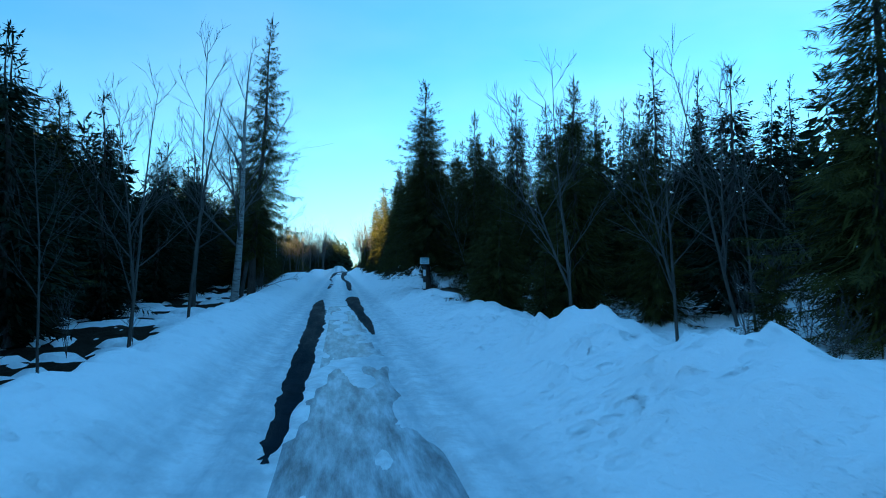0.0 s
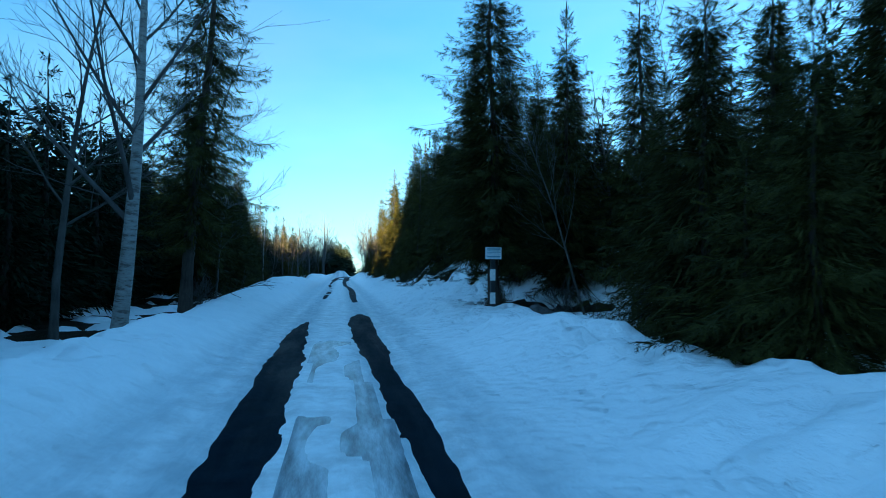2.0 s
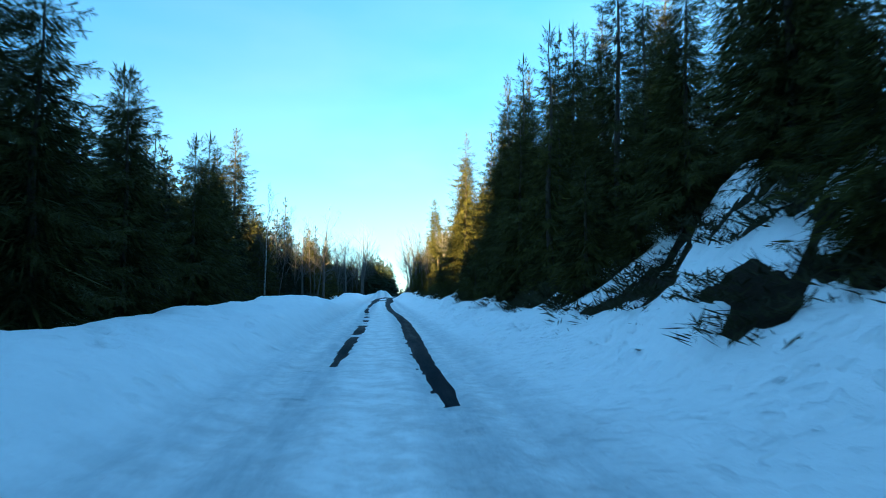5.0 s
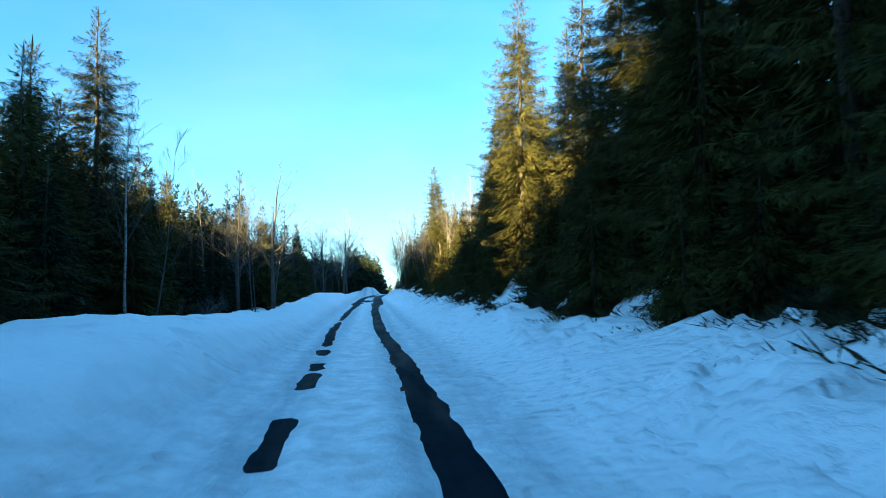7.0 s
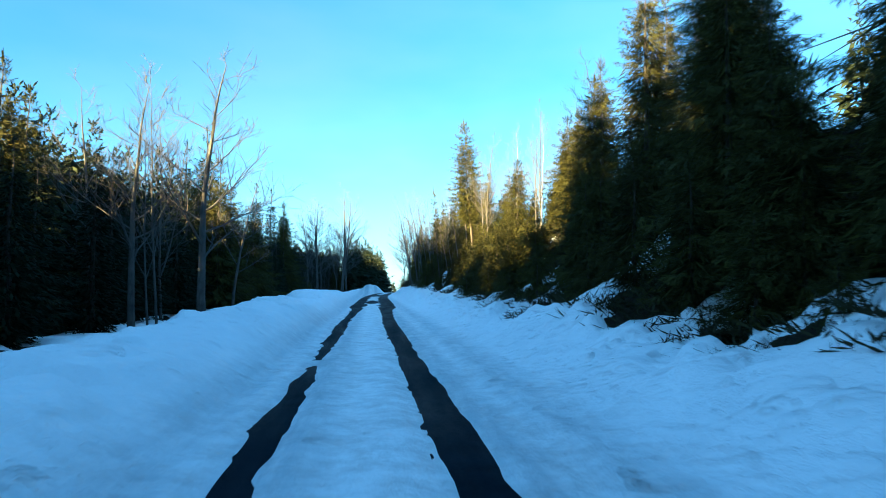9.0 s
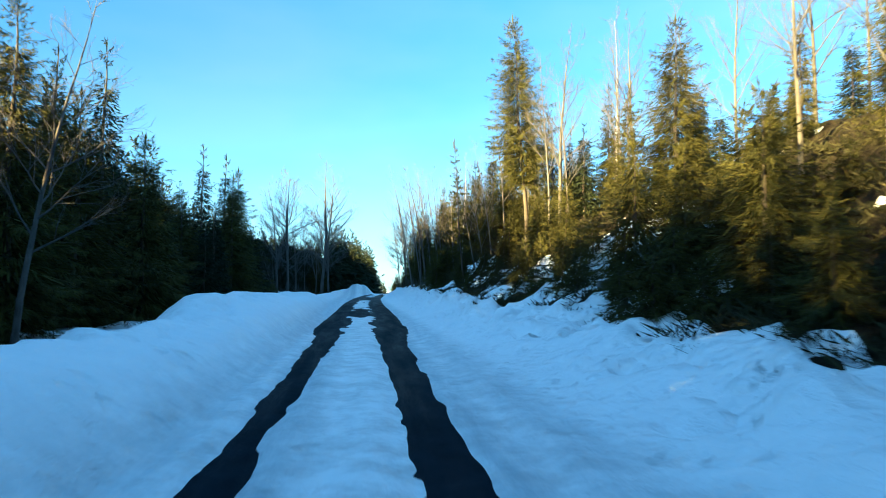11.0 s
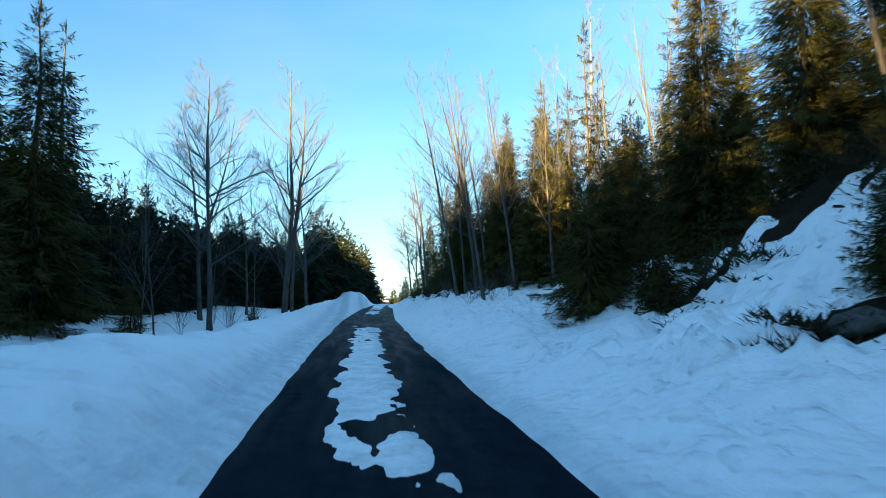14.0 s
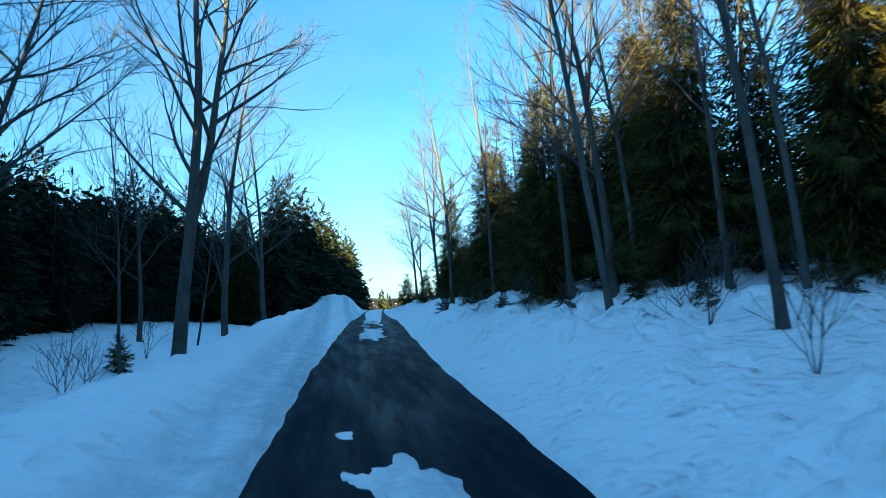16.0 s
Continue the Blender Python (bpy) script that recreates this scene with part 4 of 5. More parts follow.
for x, y, top, kind in (
        (5.3, 80.1, 11.4, S13), (5.0, 83.4, 5.0, S6), (6.6, 82.0, 8.6, S9), (5.3, 85.0, 6.6, S6), (7.2, 78.6, 8.8, S9B), (6.0, 86.4, 10.4, S13), (6.4, 76.8, 10.7, S9B), (7.0, 88.4, 8.8, S9), (6.4, 90.6, 9.2, S9), (7.2, 96.0, 8.6, S9), (7.6, 99.6, 8.0, S9), (7.4, 81.6, 10.6, S9),
        (7.8, 88.6, 10.2, S9), (8.2, 93.4, 9.8, S9), (8.4, 104.0, 7.8, S9), (8.8, 107.4, 5.8, S9), (10.4, 114.0, 7.6, S9B),
        (8.8, 125.6, 9.8, S9B), (9.9, 120.6, 9.6, S9B), (10.2, 126.6, 9.2, S9), (9.6, 131.8, 10.2, S9), (9.0, 134.8, 11.0, S9), (8.4, 137.0, 10.6, S9), (7.7, 139.4, 9.8, S9),
        (9.8, 138.0, 9.0, S9), (9.2, 153.4, 10.4, S9B), (9.4, 143.0, 8.6, S9), (8.0, 140.6, 5.4, S6), (8.3, 139.0, 6.4, S9), (10.8, 147.8, 8.8, S9), (10.2, 158.0, 11.2, S9), (12.2, 150.0, 11.2, S9), (9.0, 145.8, 7.0, S6), (10.0, 149.4, 7.8, S6),
        (-13.6, 131.5, 13.9, S13), (-13.8, 126.4, 11.8, S9), (-7.9, 110.6, 7.8, S9), (-8.2, 115.0, 6.8, S6), (-11.5, 121.0, 9.4, S9), (-12.6, 149.6, 12.2, S13), (-11.6, 153.6, 12.2, S9), (-8.3, 139.2, 8.3, S9), (-9.2, 146.0, 9.9, S9), (-13.6, 141.0, 8.4, S9), (-13.5, 146.4, 8.8, S9B),
        (-5.6, 187.0, 7.6, S9), (-4.4, 192.0, 8.2, S9), (-3.6, 197.0, 8.4, S9), (-2.6, 203.0, 8.6, S9), (-2.0, 208.0, 8.6, S9), (-7.6, 119.0, 6.4, S6), (-8.8, 125.0, 5.6, S6), (-9.6, 132.0, 6.2, S6),
        (8.2, 161.0, 11.2, S9), (9.6, 166.5, 11.6, S9), (8.8, 156.2, 11.4, S9), (10.6, 162.0, 12.0, S13), (9.4, 172.0, 11.4, S9), (8.6, 181.0, 10.6, S9), (10.8, 154.0, 11.6, S9), (6.6, 166.8, 9.6, S9), (7.4, 178.6, 10.0, S9), (7.8, 172.4, 9.2, S9), (6.9, 186.0, 8.4, S9), (8.8, 164.0, 10.2, S9)):
    if x > 10.0 or x < -11.5:
        kind = F8 if kind[2] < 9 else F11B
    plant("spruce_tree", kind[1].name, kind, x, y, top, wide=1.2 if x < -7 else 1.0, group="spruces along the road")
plant("spruce_tree", "gold", GOLD, 7.2, 123.2, 13.2, lean=(0, -4), wide=1.25, group="spruces along the road")
plant("broadleaf_tree", BEECH3[3], BEECH3, -4.9, 95.3, 8.0, wide=1.5, group=G1)
plant("broadleaf_tree", BEECH3[3], BEECH3, -6.6, 94.6, 7.0, wide=1.4, group=G1)
plant("conifer_tree", "open", OPEN, 5.6, 131.2, 9.4, lean=(0, -4), group=G1)
plant("conifer_tree", "open", OPEN, 8.6, 141.8, 9.4, lean=(0, -2), group=G1)
plant("conifer_tree", "open", OPEN, 7.6, 146.4, 10.4, lean=(0, -1), group=G1)

rs = random.Random(31)
y = 97.0
while y < 136:
    x = rs.uniform(7.3, 9.3)
    airy = 102 < y < 131
    kind = rs.choice((POLE2, BEECH3, POLE, S9B, BEECH3, PALE, S6) if airy else (S6, S9, S9B, S6))
    top = rs.uniform(8.5, 11.5) if kind in (POLE2, PALE, POLE, BEECH3) else rs.uniform(5.4, 8.0) if airy else rs.uniform(6.0, 9.0)
    if kind in (POLE2, PALE, POLE, BEECH3):
        plant("birch_tree" if kind is PALE else "broadleaf_tree", kind[3], kind, x, y, top, lean=(0, rs.uniform(-4, 1)), group=G1)
    else:
        plant("spruce_tree", kind[1].name, kind, x, y, top, group="spruces along the road", wide=1.1)
    y += rs.uniform(1.2, 2.2) if airy else rs.uniform(1.5, 2.6)

# ---- trees of the last stretch ----
for x, y, top, kind, name, lean in (
        (-3.9, 162.8, 14.2, BEECH, "broadleaf_tree", (0, 1)), (-6.5, 157.0, 11.4, BEECH2, "broadleaf_tree", (0, 0)), (-8.0, 162.0, 11.2, BEECH2, "broadleaf_tree", (0, 0)),
        (-5.6, 164.4, 8.2, SLIM, "broadleaf_tree", (0, 0)), (-4.2, 172.0, 11.8, BEECH3, "broadleaf_tree", (0, 1)), (-4.0, 184.0, 12.4, BEECH, "broadleaf_tree", (0, 1)),
        (-5.4, 179.0, 9.4, SLIM2, "broadleaf_tree", (0, 0)), (-7.2, 172.0, 8.4, BEECH3, "broadleaf_tree", (0, 0)), (-6.4, 146.4, 5.2, SLIM, "broadleaf_tree", (0, 2)), (-4.4, 167.5, 6.4, SLIM, "broadleaf_tree", (0, 4)),
        (-6.6, 148.8, 4.8, SLIM2, "broadleaf_tree", (0, -6)), (-5.4, 151.4, 4.4, SLIM, "broadleaf_tree", (0, 0)),
        (5.43, 153.6, 11.5, POLE, "broadleaf_tree", (0, -7)), (7.3, 155.5, 12.0, POLE2, "broadleaf_tree", (0, -6)), (5.0, 157.8, 12.6, POLE2, "broadleaf_tree", (0, -7)),
        (8.0, 158.8, 12.4, POLE, "broadleaf_tree", (0, -4)), (9.0, 163.0, 12.2, POLE, "broadleaf_tree", (0, -4)), (6.4, 163.8, 13.6, POLE, "broadleaf_tree", (0, -5)),
        (7.9, 169.6, 13.0, POLE2, "broadleaf_tree", (0, -3)), (8.2, 152.4, 11.2, POLE, "broadleaf_tree", (0, -5)), (9.4, 154.8, 12.0, POLE2, "broadleaf_tree", (0, -2)), (6.6, 161.4, 12.8, BEECH3, "broadleaf_tree", (0, -6)),
        (6.6, 174.0, 13.6, POLE, "broadleaf_tree", (0, -2)), (6.0, 181.0, 12.6, BEECH3, "broadleaf_tree", (0, -3)), (6.8, 190.0, 12.0, BEECH2, "broadleaf_tree", (0, -4)), (6.2, 198.0, 10.4, BEECH3, "broadleaf_tree", (0, -5)),
        (7.8, 207.0, 9.6, BEECH2, "broadleaf_tree", (0, -4)), (9.6, 170.0, 12.6, POLE2, "broadleaf_tree", (0, 0)), (11.0, 156.0, 11.8, POLE, "broadleaf_tree", (0, 0)), (8.3, 148.8, 11.4, PALE, "broadleaf_tree", (0, -2)), (9.3, 150.2, 11.0, POLE2, "broadleaf_tree", (0, 3)),
        (7.2, 161.2, 13.2, POLE2, "broadleaf_tree", (0, -5)), (8.6, 176.0, 12.4, POLE2, "broadleaf_tree", (0, -2)), (10.6, 147.4, 11.6, POLE, "broadleaf_tree", (0, -3)),
        (11.9, 150.4, 12.6, POLE2, "broadleaf_tree", (0, 2)), (11.0, 152.8, 12.0, BEECH3, "broadleaf_tree", (0, -4)), (12.6, 152.2, 12.4, POLE, "broadleaf_tree", (0, 0))):
    plant(name, kind[3], kind, x, y, top, lean=lean, group=G1)

# ---- rows of spruces behind, thick on both sides ----
rnd = random.Random(77)


def row(x_of, y0, y1, gap, top_of, kinds, spread):
    y = y0
    while y < y1:
        x = x_of(y) + float(road_mid(y)) + rnd.uniform(-spread, spread)
        k = rnd.choice(kinds)
        top = top_of(y) * rnd.uniform(0.8, 1.12)
        plant("spruce_tree", "far" + str(k[0].name), k, x, y + rnd.uniform(-0.5, 0.5), top, wide=1.35, group="forest spruces", label="dark spruce in the dense forest behind the road")
        y += gap * rnd.uniform(0.75, 1.3)


def tops_left(y):
    return float(np.interp(y, [-20, 0, 20, 40, 60, 68, 75, 100, 105, 115, 135, 150, 170, 200, 260], [8, 7, 7.4, 7.8, 7.6, 6.8, 5.5, 5.5, 5.5, 5.4, 5.4, 6.0, 6.8, 8.0, 9.0]))


def tops_back(y):
    # kept low from 55 to 78 so the sun gets through to the right
    return min(tops_left(y) * 1.15, 6.4 if 55 < y < 78 else 20)


def tops_right(y):
    return float(np.interp(y, [-20, 10, 40, 70, 98, 105, 117, 124, 150, 200, 260], [6.5, 6.4, 7.8, 9.0, 8.6, 6.2, 6.2, 8.2, 7.6, 8.2, 8.0]))


row(lambda y: -8.8 if y < 136 else -11.2, 5, 200, 2.2, tops_left, [F8, F8B], 0.9)
row(lambda y: 9.8, 16, 148, 3.2, tops_right, [F8, F8B, F11B], 1.2)
row(lambda y: 10.2, 149, 200, 1.9, lambda y: 9.4, [F8, F8B, F11B], 1.2)


def arrays(me):
    co = np.zeros(len(me.vertices) * 3, np.float32)
    me.vertices.foreach_get("co", co)
    vi = np.zeros(len(me.loops), np.int32)
    me.loops.foreach_get("vertex_index", vi)
    ls = np.zeros(len(me.polygons), np.int32)
    me.polygons.foreach_get("loop_start", ls)
    return co.reshape(-1, 3), vi, ls


def woods(name, spots, material, label):
    """Many spruces joined into one mesh: rows of x, y, tip height, kind."""
    data = {}
    cos, vis, lss, nv, nl = [], [], [], 0, 0
    rw = random.Random(len(spots))
    for x, y, top, k in spots:
        if k[1].name not in data:
            data[k[1].name] = arrays(k[1])
        co, vi, ls = data[k[1].name]
        z = floor_z(x, y)
        s = (top - z) / k[2]
        w = s * rw.uniform(0.9, 1.3)
        t = rw.uniform(0, 6.28)
        c, q = math.cos(t) * w, math.sin(t) * w
        cos.append(np.stack([co[:, 0] * c - co[:, 1] * q + x, co[:, 0] * q + co[:, 1] * c + y, co[:, 2] * s + z], 1))
        vis.append(vi + nv)
        lss.append(ls + nl)
        nv += len(co)
        nl += len(vi)
    me = bpy.data.meshes.new(name)
    me.vertices.add(nv)
    me.vertices.foreach_set("co", np.concatenate(cos).ravel())
    me.loops.add(nl)
    me.loops.foreach_set("vertex_index", np.concatenate(vis))
    ls = np.concatenate(lss)
    me.polygons.add(len(ls))
    me.polygons.foreach_set("loop_start", ls)
    me.update(calc_edges=True)
    me.materials.append(material)
    return tagged(new(name, me), label, "woods", kind="stuff")


# coarse woods kinds, with the same shade-darkened needle colour
FAR8 = spruce_kind(25, 8, 2.4, 0.8, 5, 0.6, NEEDLES_SHADE, clear=0.02, core=0.4, wd=0.08, w0=0.035, cw=1.5)
FAR11 = spruce_kind(26, 11, 2.6, 0.9, 5, 0.6, NEEDLES_SHADE, clear=0.02, core=0.5, wd=0.08, w0=0.04, cw=1.5)
DENSE = spruce_kind(27, 10, 2.9, 4.0, 3, 2.5, NEEDLES_SHADE, clear=0.02, core=0.28, wd=0.16, w0=0.12, cw=4.2)
rw = random.Random(55)
spots = []


def line(x, y0, y1, gap, top_of, kinds, spread):
    y = y0
    while y < y1:
        spots.append((x + float(road_mid(y)) + rw.uniform(-spread, spread), y, top_of(y) * rw.uniform(0.82, 1.12), rw.choice(kinds)))
        y += gap * rw.uniform(0.7, 1.3)


line(-11.2, -2, 215, 1.8, tops_left, [FAR8], 0.9)
line(-10.0, 30, 134, 1.3, lambda y: 3.5, [DENSE], 0.5)
line(-12.6, 134, 190, 1.3, lambda y: 3.6, [DENSE], 0.5)
line(-14.6, -2, 230, 2.2, lambda y: tops_left(y) * 1.04, [DENSE], 1.2)
line(-18, -4, 240, 2.4, tops_back, [DENSE], 1.4)
line(-22, -6, 260, 2.6, tops_back, [DENSE], 1.6)
line(-27, -10, 280, 3.4, tops_back, [DENSE], 2)
line(-33, -10, 300, 3.8, tops_back, [DENSE], 2)
line(13.2, 6, 215, 2.6, lambda y: tops_right(y) * 1.0, [FAR8], 1.2)
line(16.8, 4, 230, 3.0, lambda y: tops_right(y) * 1.08, [FAR11, FAR8], 1.5)
line(21.5, 0, 250, 3.2, lambda y: tops_right(y) * 1.14, [DENSE], 1.8)
line(27, -5, 260, 3.4, lambda y: tops_right(y) * 1.2, [DENSE], 2)
line(-5.8, 190, 262, 1.9, lambda y: 9.8, [FAR8], 0.5)
line(9.4, 188, 262, 2.4, lambda y: 7.2, [FAR8], 0.8)
# tall stand out of view on the left, added to shade the first stretch
for _ in range(120):
    spots.append((rw.uniform(-56, -45), rw.uniform(-60, 39), rw.uniform(21, 26), DENSE))
# rows added behind the left forest; their heights set where sunlight starts across the road
line(-26, 50, 63, 1.2, lambda y: 6.3, [DENSE], 0.5)
line(-26, 63, 76, 1.2, lambda y: 14.5, [DENSE], 0.5)
line(-26, 76, 205, 1.5, lambda y: float(np.interp(y, [76, 84, 101, 106, 111, 115, 121, 128, 170, 190], [8.2, 9.2, 9.6, 11.6, 14.0, 15.6, 15.6, 14.4, 14.4, 12.0])), [FAR11], 0.6)
line(-20, 138, 160, 1.5, lambda y: 12.4, [FAR11], 0.8)
line(-28, 84, 190, 1.3, lambda y: float(np.interp(y, [104, 114, 124, 131], [9.6, 11.6, 11.6, 13.4])), [DENSE], 0.6)
for _ in range(380):
    spots.append((rw.uniform(-60, -31), rw.uniform(-10, 290), rw.uniform(6.4, 8.0), DENSE))
for _ in range(330):
    y = rw.uniform(-10, 290)
    spots.append((rw.uniform(30, 62) + float(road_mid(y)), y, tops_right(y) * rw.uniform(1.05, 1.35), DENSE))
# tall trees added out of view behind the start, for shade and enclosure
for _ in range(90):
    spots.append((rw.uniform(-60, 40), rw.uniform(-70, -16), rw.uniform(13, 19), DENSE))
for _ in range(110):
    spots.append((rw.uniform(-60, 80), rw.uniform(300, 400), rw.uniform(-2, 2) + 2, DENSE))
woods("deep_woods", spots, NEEDLES_SHADE, "deep dark spruce woods behind the roadside trees")

# ---- undergrowth ----
rnd = random.Random(12)
G2 = "young spruces on the bank"
for _ in range(120):
    y = rnd.uniform(36, 138)
    x0 = float(np.interp(y, *RIGHT_X))
    late = y > 100
    x = x0 + (1.0 if late else 0.7) + abs(rnd.gauss(0, 1.6))
    k = S2 if late and rnd.random() < 0.6 else rnd.choice((S3, S3, S2))
    z = floor_z(x, y)
    plant("young_spruce", k[3], k, x, y, z + k[2] * rnd.uniform(0.55, 1.15), z=gz(x, y) - 0.04, group=G2)


def clump_mesh(seed):
    """A low cushion of fern, bramble and heath."""
    rc = random.Random(seed)
    sh = Shape()
    for _ in range(260):
        a, r = rc.random() * 6.283, 0.62 * rc.random() ** 0.6
        p = Vector((r * math.cos(a), r * math.sin(a), -0.08))
        d = Vector((0.9 * r * math.cos(a) + rc.uniform(-0.9, 0.9), 0.9 * r * math.sin(a) + rc.uniform(-0.9, 0.9), rc.uniform(0.1, 0.8))).normalized()
        if r < 0.4:
            sh.spike(p, d, Vector((0, 0, 1)), rc.uniform(0.1, 0.22), rc.uniform(0.01, 0.02), rc.uniform(-1.5, 1.5))
        sh.spike(p, d, Vector((0, 0, 1)), rc.uniform(0.08, 0.26), rc.uniform(0.005, 0.012), rc.uniform(-1.5, 1.5))
    return sh.mesh("undergrowth_clump", HEATH, False)


CLUMPS = [clump_mesh(q) for q in (1, 2, 3)]
spot = 0
while spot < 330:
    y = rnd.uniform(35, 139)
    x = float(np.interp(y, *RIGHT_X)) + 0.1 + abs(rnd.gauss(0, 1.9))
    if snow_over(np.array([x]), np.array([y]))[0] > -0.02:
        continue
    spot += 1
    ob = tagged(new("undergrowth_clump", rnd.choice(CLUMPS)), "dark low clump of fern and heath on the earth bank", "undergrowth", "clumps on the bank")
    q = rnd.uniform(0.7, 1.5)
    ob.matrix_basis = Matrix.LocRotScale((x, y, floor_z(x, y) - 0.03), Euler((0, 0.3, rnd.uniform(0, 6.3))), (q, q, q * rnd.uniform(0.7, 1.1)))
for x, y, h in ((5.6, 17.5, 1.8), (4.9, 21.5, 2.6), (6.2, 23.4, 2.2), (4.6, 33.2, 1.1), (3.6, 77.4, 0.6), (4.5, 80.0, 1.3), (4.4, 82.9, 1.5), (5.0, 78.6, 1.4), (3.9, 103.4, 1.0), (4.5, 104.0, 1.5), (4.3, 105.6, 1.1), (5.2, 105.0, 1.9), (4.9, 106.8, 1.4), (4.2, 102.6, 0.8), (5.8, 106.2, 2.2), (4.3, 100.4, 1.3), (4.6, 101.8, 1.2), (5.6, 97.4, 1.9), (6.6, 119.4, 1.9), (4.9, 109.6, 1.0), (5.6, 111.4, 1.5), (5.0, 113.6, 1.0), (6.4, 115.2, 1.8), (5.2, 116.6, 1.1), (5.7, 70.6, 1.5), (4.9, 62.4, 1.2), (5.3, 64.6, 1.6), (5.4, 60.4, 1.6), (5.0, 66.4, 1.3), (5.9, 62.8, 2.2), (6.4, 67.8, 2.0), (7.6, 122.8, 2.2), (6.4, 124.4, 1.6), (7.2, 126.8, 2.3), (8.2, 128.2, 2.6), (6.2, 128.0, 1.5), (7.8, 120.4, 2.5), (6.0, 78.0, 1.9), (6.8, 80.2, 2.4), (5.6, 83.6, 1.6), (5.1, 139.9, 3.0), (5.6, 140.6, 2.6), (5.8, 138.2, 1.5), (6.0, 141.0, 3.0), (5.2, 136.4, 1.0), (7.0, 154.4, 0.5), (6.7, 157.6, 0.6), (6.6, 160.2, 0.6), (5.7, 162.6, 0.5), (5.2, 167.0, 0.7), (4.9, 171.0, 0.8), (4.8, 176.0, 0.9), (6.6, 196.0, 2.4), (6.0, 204.0, 2.6),
                (-5.8, 165.0, 0.9), (-6.5, 146.0, 1.8), (-5.8, 186.0, 2.2), (7.9, 11.2, 1.4), (10.5, 10.2, 2.2), (12, 12.5, 2.6), (5.9, 36.2, 2.4), (6.6, 38.2, 2.8)):
    k = S3 if h > 1 else S2
    z = gz(x, y)
    plant("young_spruce", k[3], k, x, y, z + h, z=z - 0.04, wide=1.15, group=G2)
G3 = "bare shrubs in the snow"
for x, y, h in ((-4.6, 79.0, 0.7), (-5.2, 81.0, 0.6), (-4.0, 78.2, 0.5), (-3.9, 34.5, 0.8), (-4.2, 36.2, 0.9), (-4.8, 9.5, 1.3), (-5.4, 11.5, 1.1), (-4.8, 17.0, 1.0), (-5.6, 15.2, 1.4),
                (7.4, 11.2, 1.4), (8.2, 10.6, 1.2), (8.6, 12.0, 1.8), (9.2, 11.2, 1.5), (7.6, 9.2, 0.9), (9.8, 13.0, 1.9), (6.2, 27.0, 1.2), (6.8, 28.4, 1.5), (7.6, 25.2, 1.6), (5.4, 29.6, 0.9),
                (4.6, 152.0, 1.2), (5.3, 151.4, 1.0), (5.4, 155.2, 1.3), (5.6, 156.4, 0.9), (4.8, 159.6, 1.0), (6.2, 152.2, 1.2), (5.0, 163.4, 1.1), (5.6, 166.0, 1.0), (6.8, 156.8, 1.2), (4.6, 168.6, 0.8),
                (-4.8, 158.6, 1.3), (-5.2, 161.0, 1.0), (-5.8, 157.4, 1.5), (-6.0, 168.4, 1.4), (-6.4, 151.4, 1.3), (-5.4, 155.8, 1.2), (-6.9, 160.0, 1.6), (4.6, 31.8, 0.5), (5.1, 34.2, 0.9)):
    k = SHRUB if h > 0.9 else SHRUB2
    z = gz(x, y)
    plant("bare_shrub", k[3], k, x, y, z + h, group=G3, category="shrub")


# ---- broken branches lying on the bank ----
BRANCH = bare_kind("dark broken branch lying on the snow", BARK_DARK, TWIG, 47, 1.6, 0.022, 5, 0.25, 0.8, secs=2, twigs=1, bend=0.14)
for x, y, turn, tip in ((-5.3, 75.9, 10, 84), (-5.0, 76.3, 60, 82), (-3.5, 36.4, 30, 80), (6.4, 28.6, 200, 82), (5.8, 27.8, 150, 80), (5.3, 104.6, 110, 80)):
    ob = plant("fallen_branch", BRANCH[3], BRANCH, x, y, z=gz(x, y), category="branch", group="broken branches")
    ob.matrix_basis = Matrix.Translation((x, y, gz(x, y) + 0.06)) @ pose(0, 0, 0, 0, 0, turn) @ pose(0, 0, 0, 0, tip, 0)


# ---- low growth that covers the earth slope ----
def low_growth(name, material, label):
    tuft = Shape()
    rc = random.Random(91)
    for _ in range(70):
        a, r = rc.random() * 6.283, 0.6 * rc.random() ** 0.6
        d = Vector((r * math.cos(a) + rc.uniform(-0.8, 0.8), r * math.sin(a) + rc.uniform(-0.8, 0.8), rc.uniform(0.1, 0.8))).normalized()
        tuft.spike(Vector((r * math.cos(a), r * math.sin(a), -0.06)), d, Vector((0, 0, 1)), rc.uniform(0.08, 0.24), rc.uniform(0.005, 0.013), rc.uniform(-1.5, 1.5))
    one = np.array([tuple(v) for v in tuft.v], np.float32)
    quads = np.array(tuft.f, np.int32)
    ys = np.array([rc.uniform(36, 141) for _ in range(5600)])
    xs = np.interp(ys, *RIGHT_X) + np.array([abs(rc.gauss(0, 3.8)) for _ in range(5600)])
    bare = snow_over(xs, ys) < -0.005
    xs, ys = xs[bare], ys[bare]
    zs = soil_z(xs, ys) - 0.02
    cos, fs = [], []
    for k, (x, y, z) in enumerate(zip(xs, ys, zs)):
        t, q = rc.random() * 6.283, rc.uniform(0.6, 1.5)
        c, w = math.cos(t) * q, math.sin(t) * q
        cos.append(np.stack([one[:, 0] * c - one[:, 1] * w + x, one[:, 0] * w + one[:, 1] * c + y, one[:, 2] * q * rc.uniform(0.7, 1.2) + z], 1))
        fs.append(quads + k * len(one))
    me = bpy.data.meshes.new(name)
    me.from_pydata(np.concatenate(cos).tolist(), [], np.concatenate(fs).tolist())
    me.materials.append(material)
    return tagged(new(name, me), label, "undergrowth", kind="stuff")


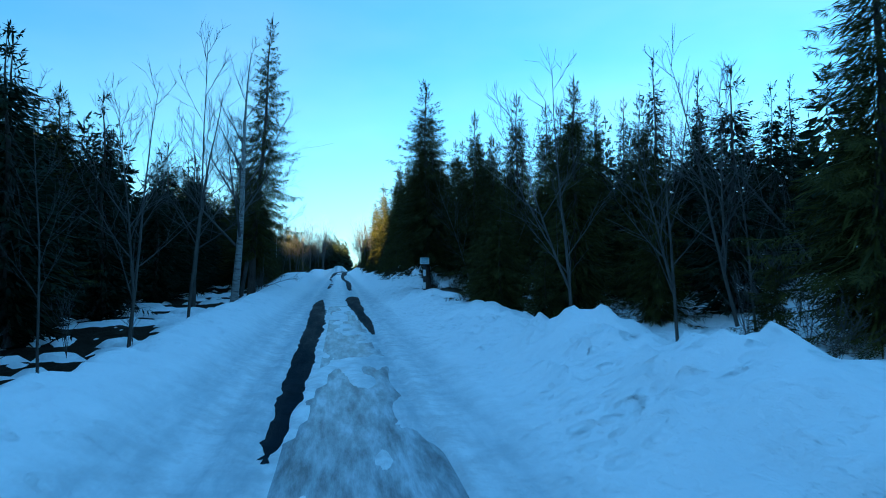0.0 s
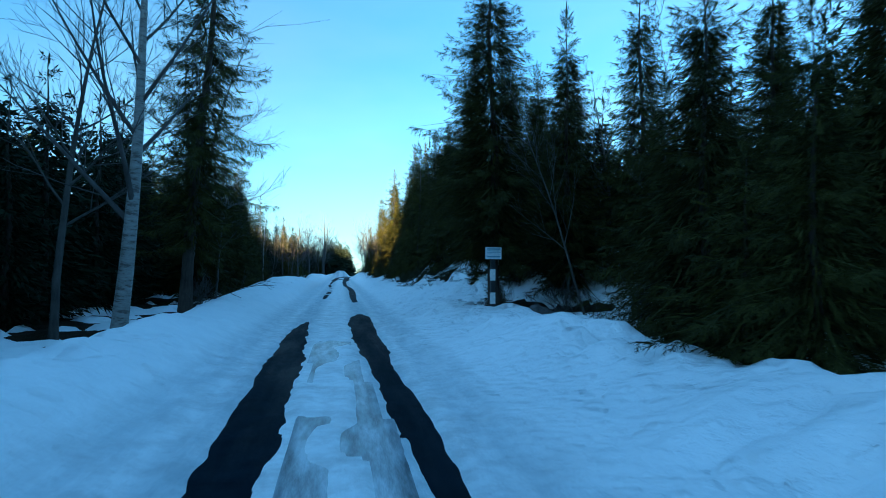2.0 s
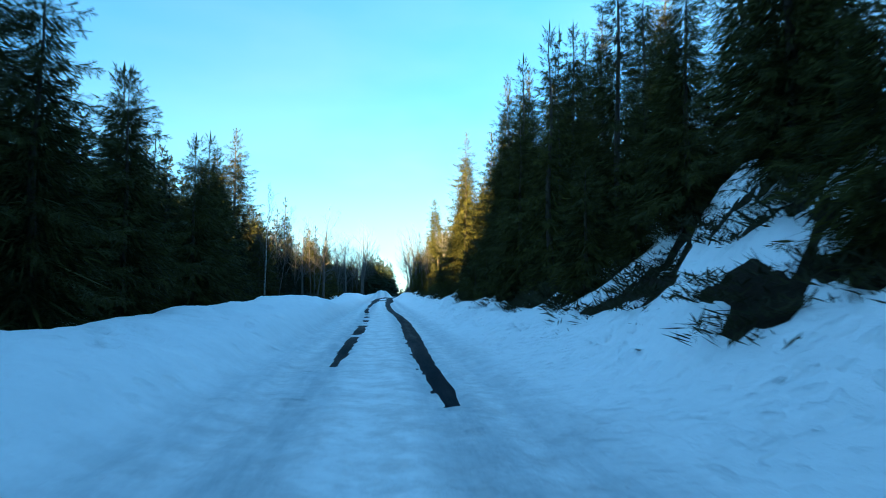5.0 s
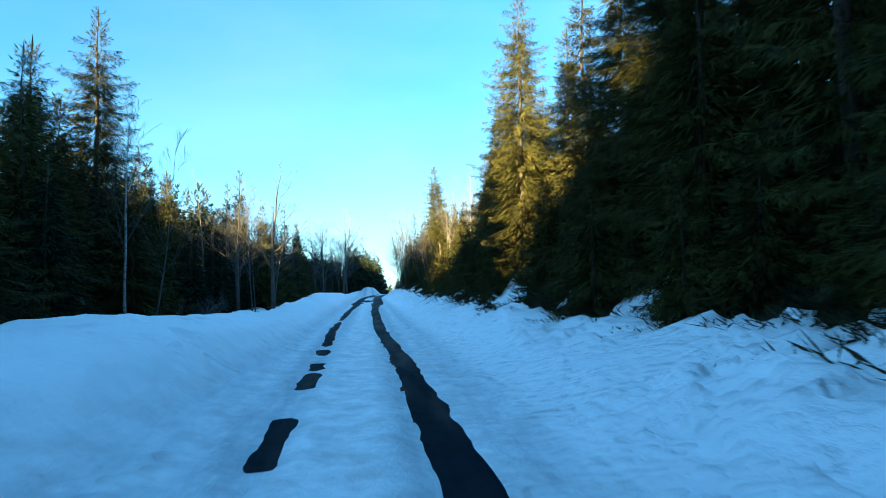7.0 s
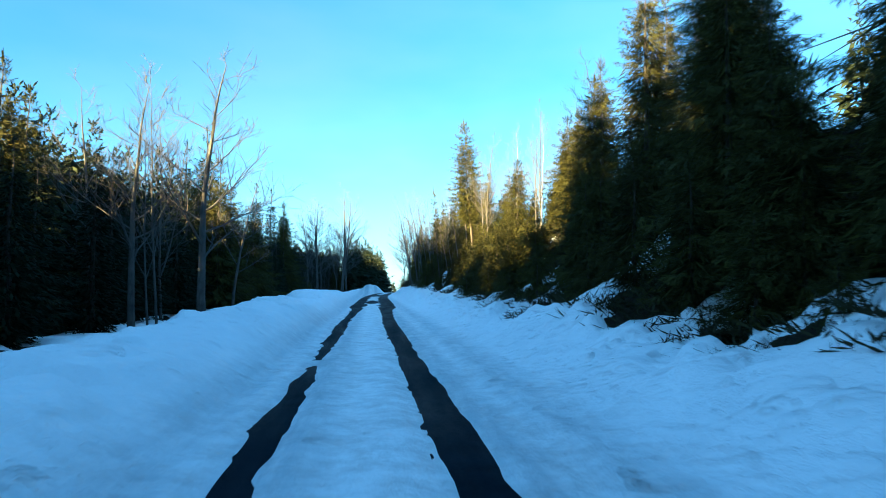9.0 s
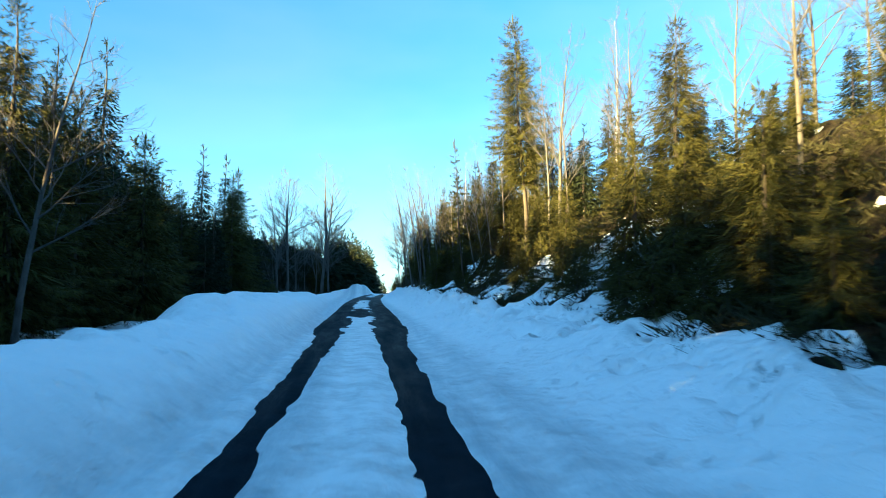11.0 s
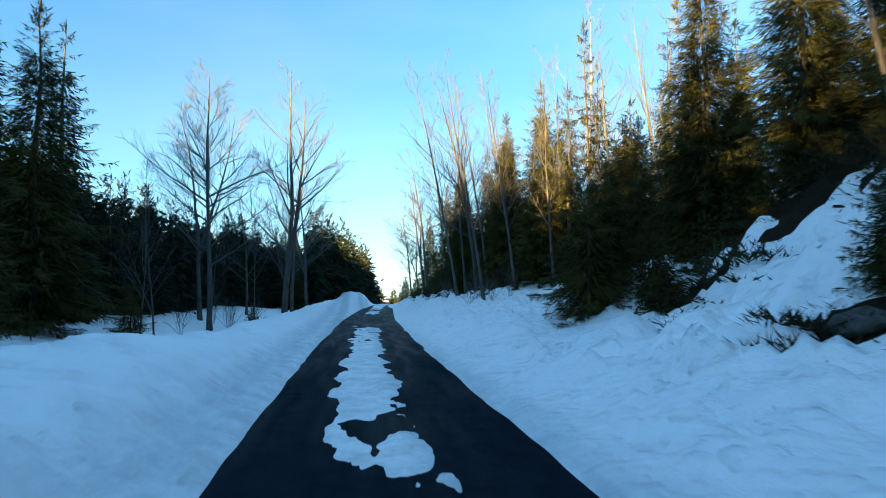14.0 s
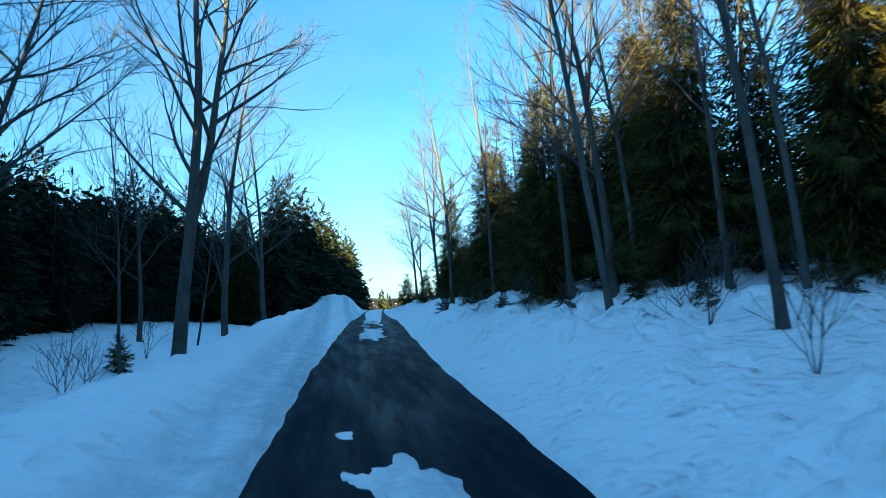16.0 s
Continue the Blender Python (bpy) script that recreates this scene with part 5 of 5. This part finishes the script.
low_growth("bank_undergrowth", HEATH, "dark fern, bramble and heath covering the earth slope")


# ---- rocks ----
def rock(x, y, r, flat=0.6):
    bm = bmesh.new()
    bmesh.ops.create_icosphere(bm, subdivisions=3, radius=1)
    o = Vector((x * 3.1, y * 1.7, 0))
    for v in bm.verts:
        v.co *= 1 + 0.55 * noise.noise(v.co * 1.3 + o) + 0.2 * noise.noise(v.co * 3.5 + o)
        v.co = Vector((v.co.x * r, v.co.y * r * 0.85, v.co.z * r * flat))
    me = bpy.data.meshes.new("rock")
    bm.to_mesh(me)
    bm.free()
    me.shade_smooth()
    me.materials.append(ROCK)
    ob = tagged(new("rock", me), "dark weathered rock half sunk in the snow", "rock", "rocks")
    ob.location = (x, y, gz(x, y) + r * flat * 0.05)


for x, y, r in ((5.7, 12.6, 0.38), (5.2, 32.8, 0.3), (5.0, 30.2, 0.35), (6.0, 28.6, 0.4), (4.4, 105.6, 0.22), (5.2, 108.2, 0.3), (5.4, 124.6, 0.25), (6.2, 156.4, 0.16), (5.4, 161.4, 0.18),
                (6.4, 165.6, 0.16), (5.8, 158.8, 0.15), (4.9, 131.6, 0.3), (5.3, 60.4, 0.3), (5.7, 63.2, 0.35), (6.4, 61.2, 0.4), (-1.6, 203.0, 0.6), (-0.9, 207.0, 0.7)):
    rock(x, y, r)


# ---- marker post with notice board ----
def block(name, size, at, material, parent, label="", bevel=0.006):
    bm = bmesh.new()
    bmesh.ops.create_cube(bm, size=1)
    for v in bm.verts:
        v.co = Vector((v.co.x * size[0], v.co.y * size[1], v.co.z * size[2]))
    bmesh.ops.bevel(bm, geom=bm.edges[:], offset=bevel, segments=2, affect="EDGES")
    me = bpy.data.meshes.new(name)
    bm.to_mesh(me)
    bm.free()
    me.materials.append(material)
    ob = part(name, me, parent, label)
    ob.location = at
    return ob


PX, PY = 4.0, 30.9
sign = tagged(new("marker_post"), "black and white banded marker post carrying a small white notice board", "sign post")
sign.location = (PX, PY, gz(PX, PY) - 0.12)
sign.rotation_euler = (0, 0, radians(6))
block("post", (0.11, 0.09, 1.62), (0, 0, 0.8), POST_BLACK, sign, "black painted post")
for z in (0.36, 0.95):
    block("band", (0.118, 0.098, 0.29), (0, 0, z), POST_WHITE, sign, "white painted band", 0.004)
board = block("notice_board", (0.43, 0.018, 0.3), (0, -0.06, 1.5), SIGN_FACE, sign, "white notice board with blue-grey lines", 0.004)
block("board_frame", (0.45, 0.012, 0.32), (0, 0.012, 0), POST_BLACK, board, "thin dark frame", 0.003)
for k, (w, h, z) in enumerate(((0.36, 0.03, 0.105), (0.3, 0.02, 0.055), (0.34, 0.012, 0.015), (0.33, 0.012, -0.02), (0.34, 0.035, -0.09))):
    block("text_bar", (w, 0.004, h), (0, -0.011, z), SIGN_INK, board, "", 0.001)
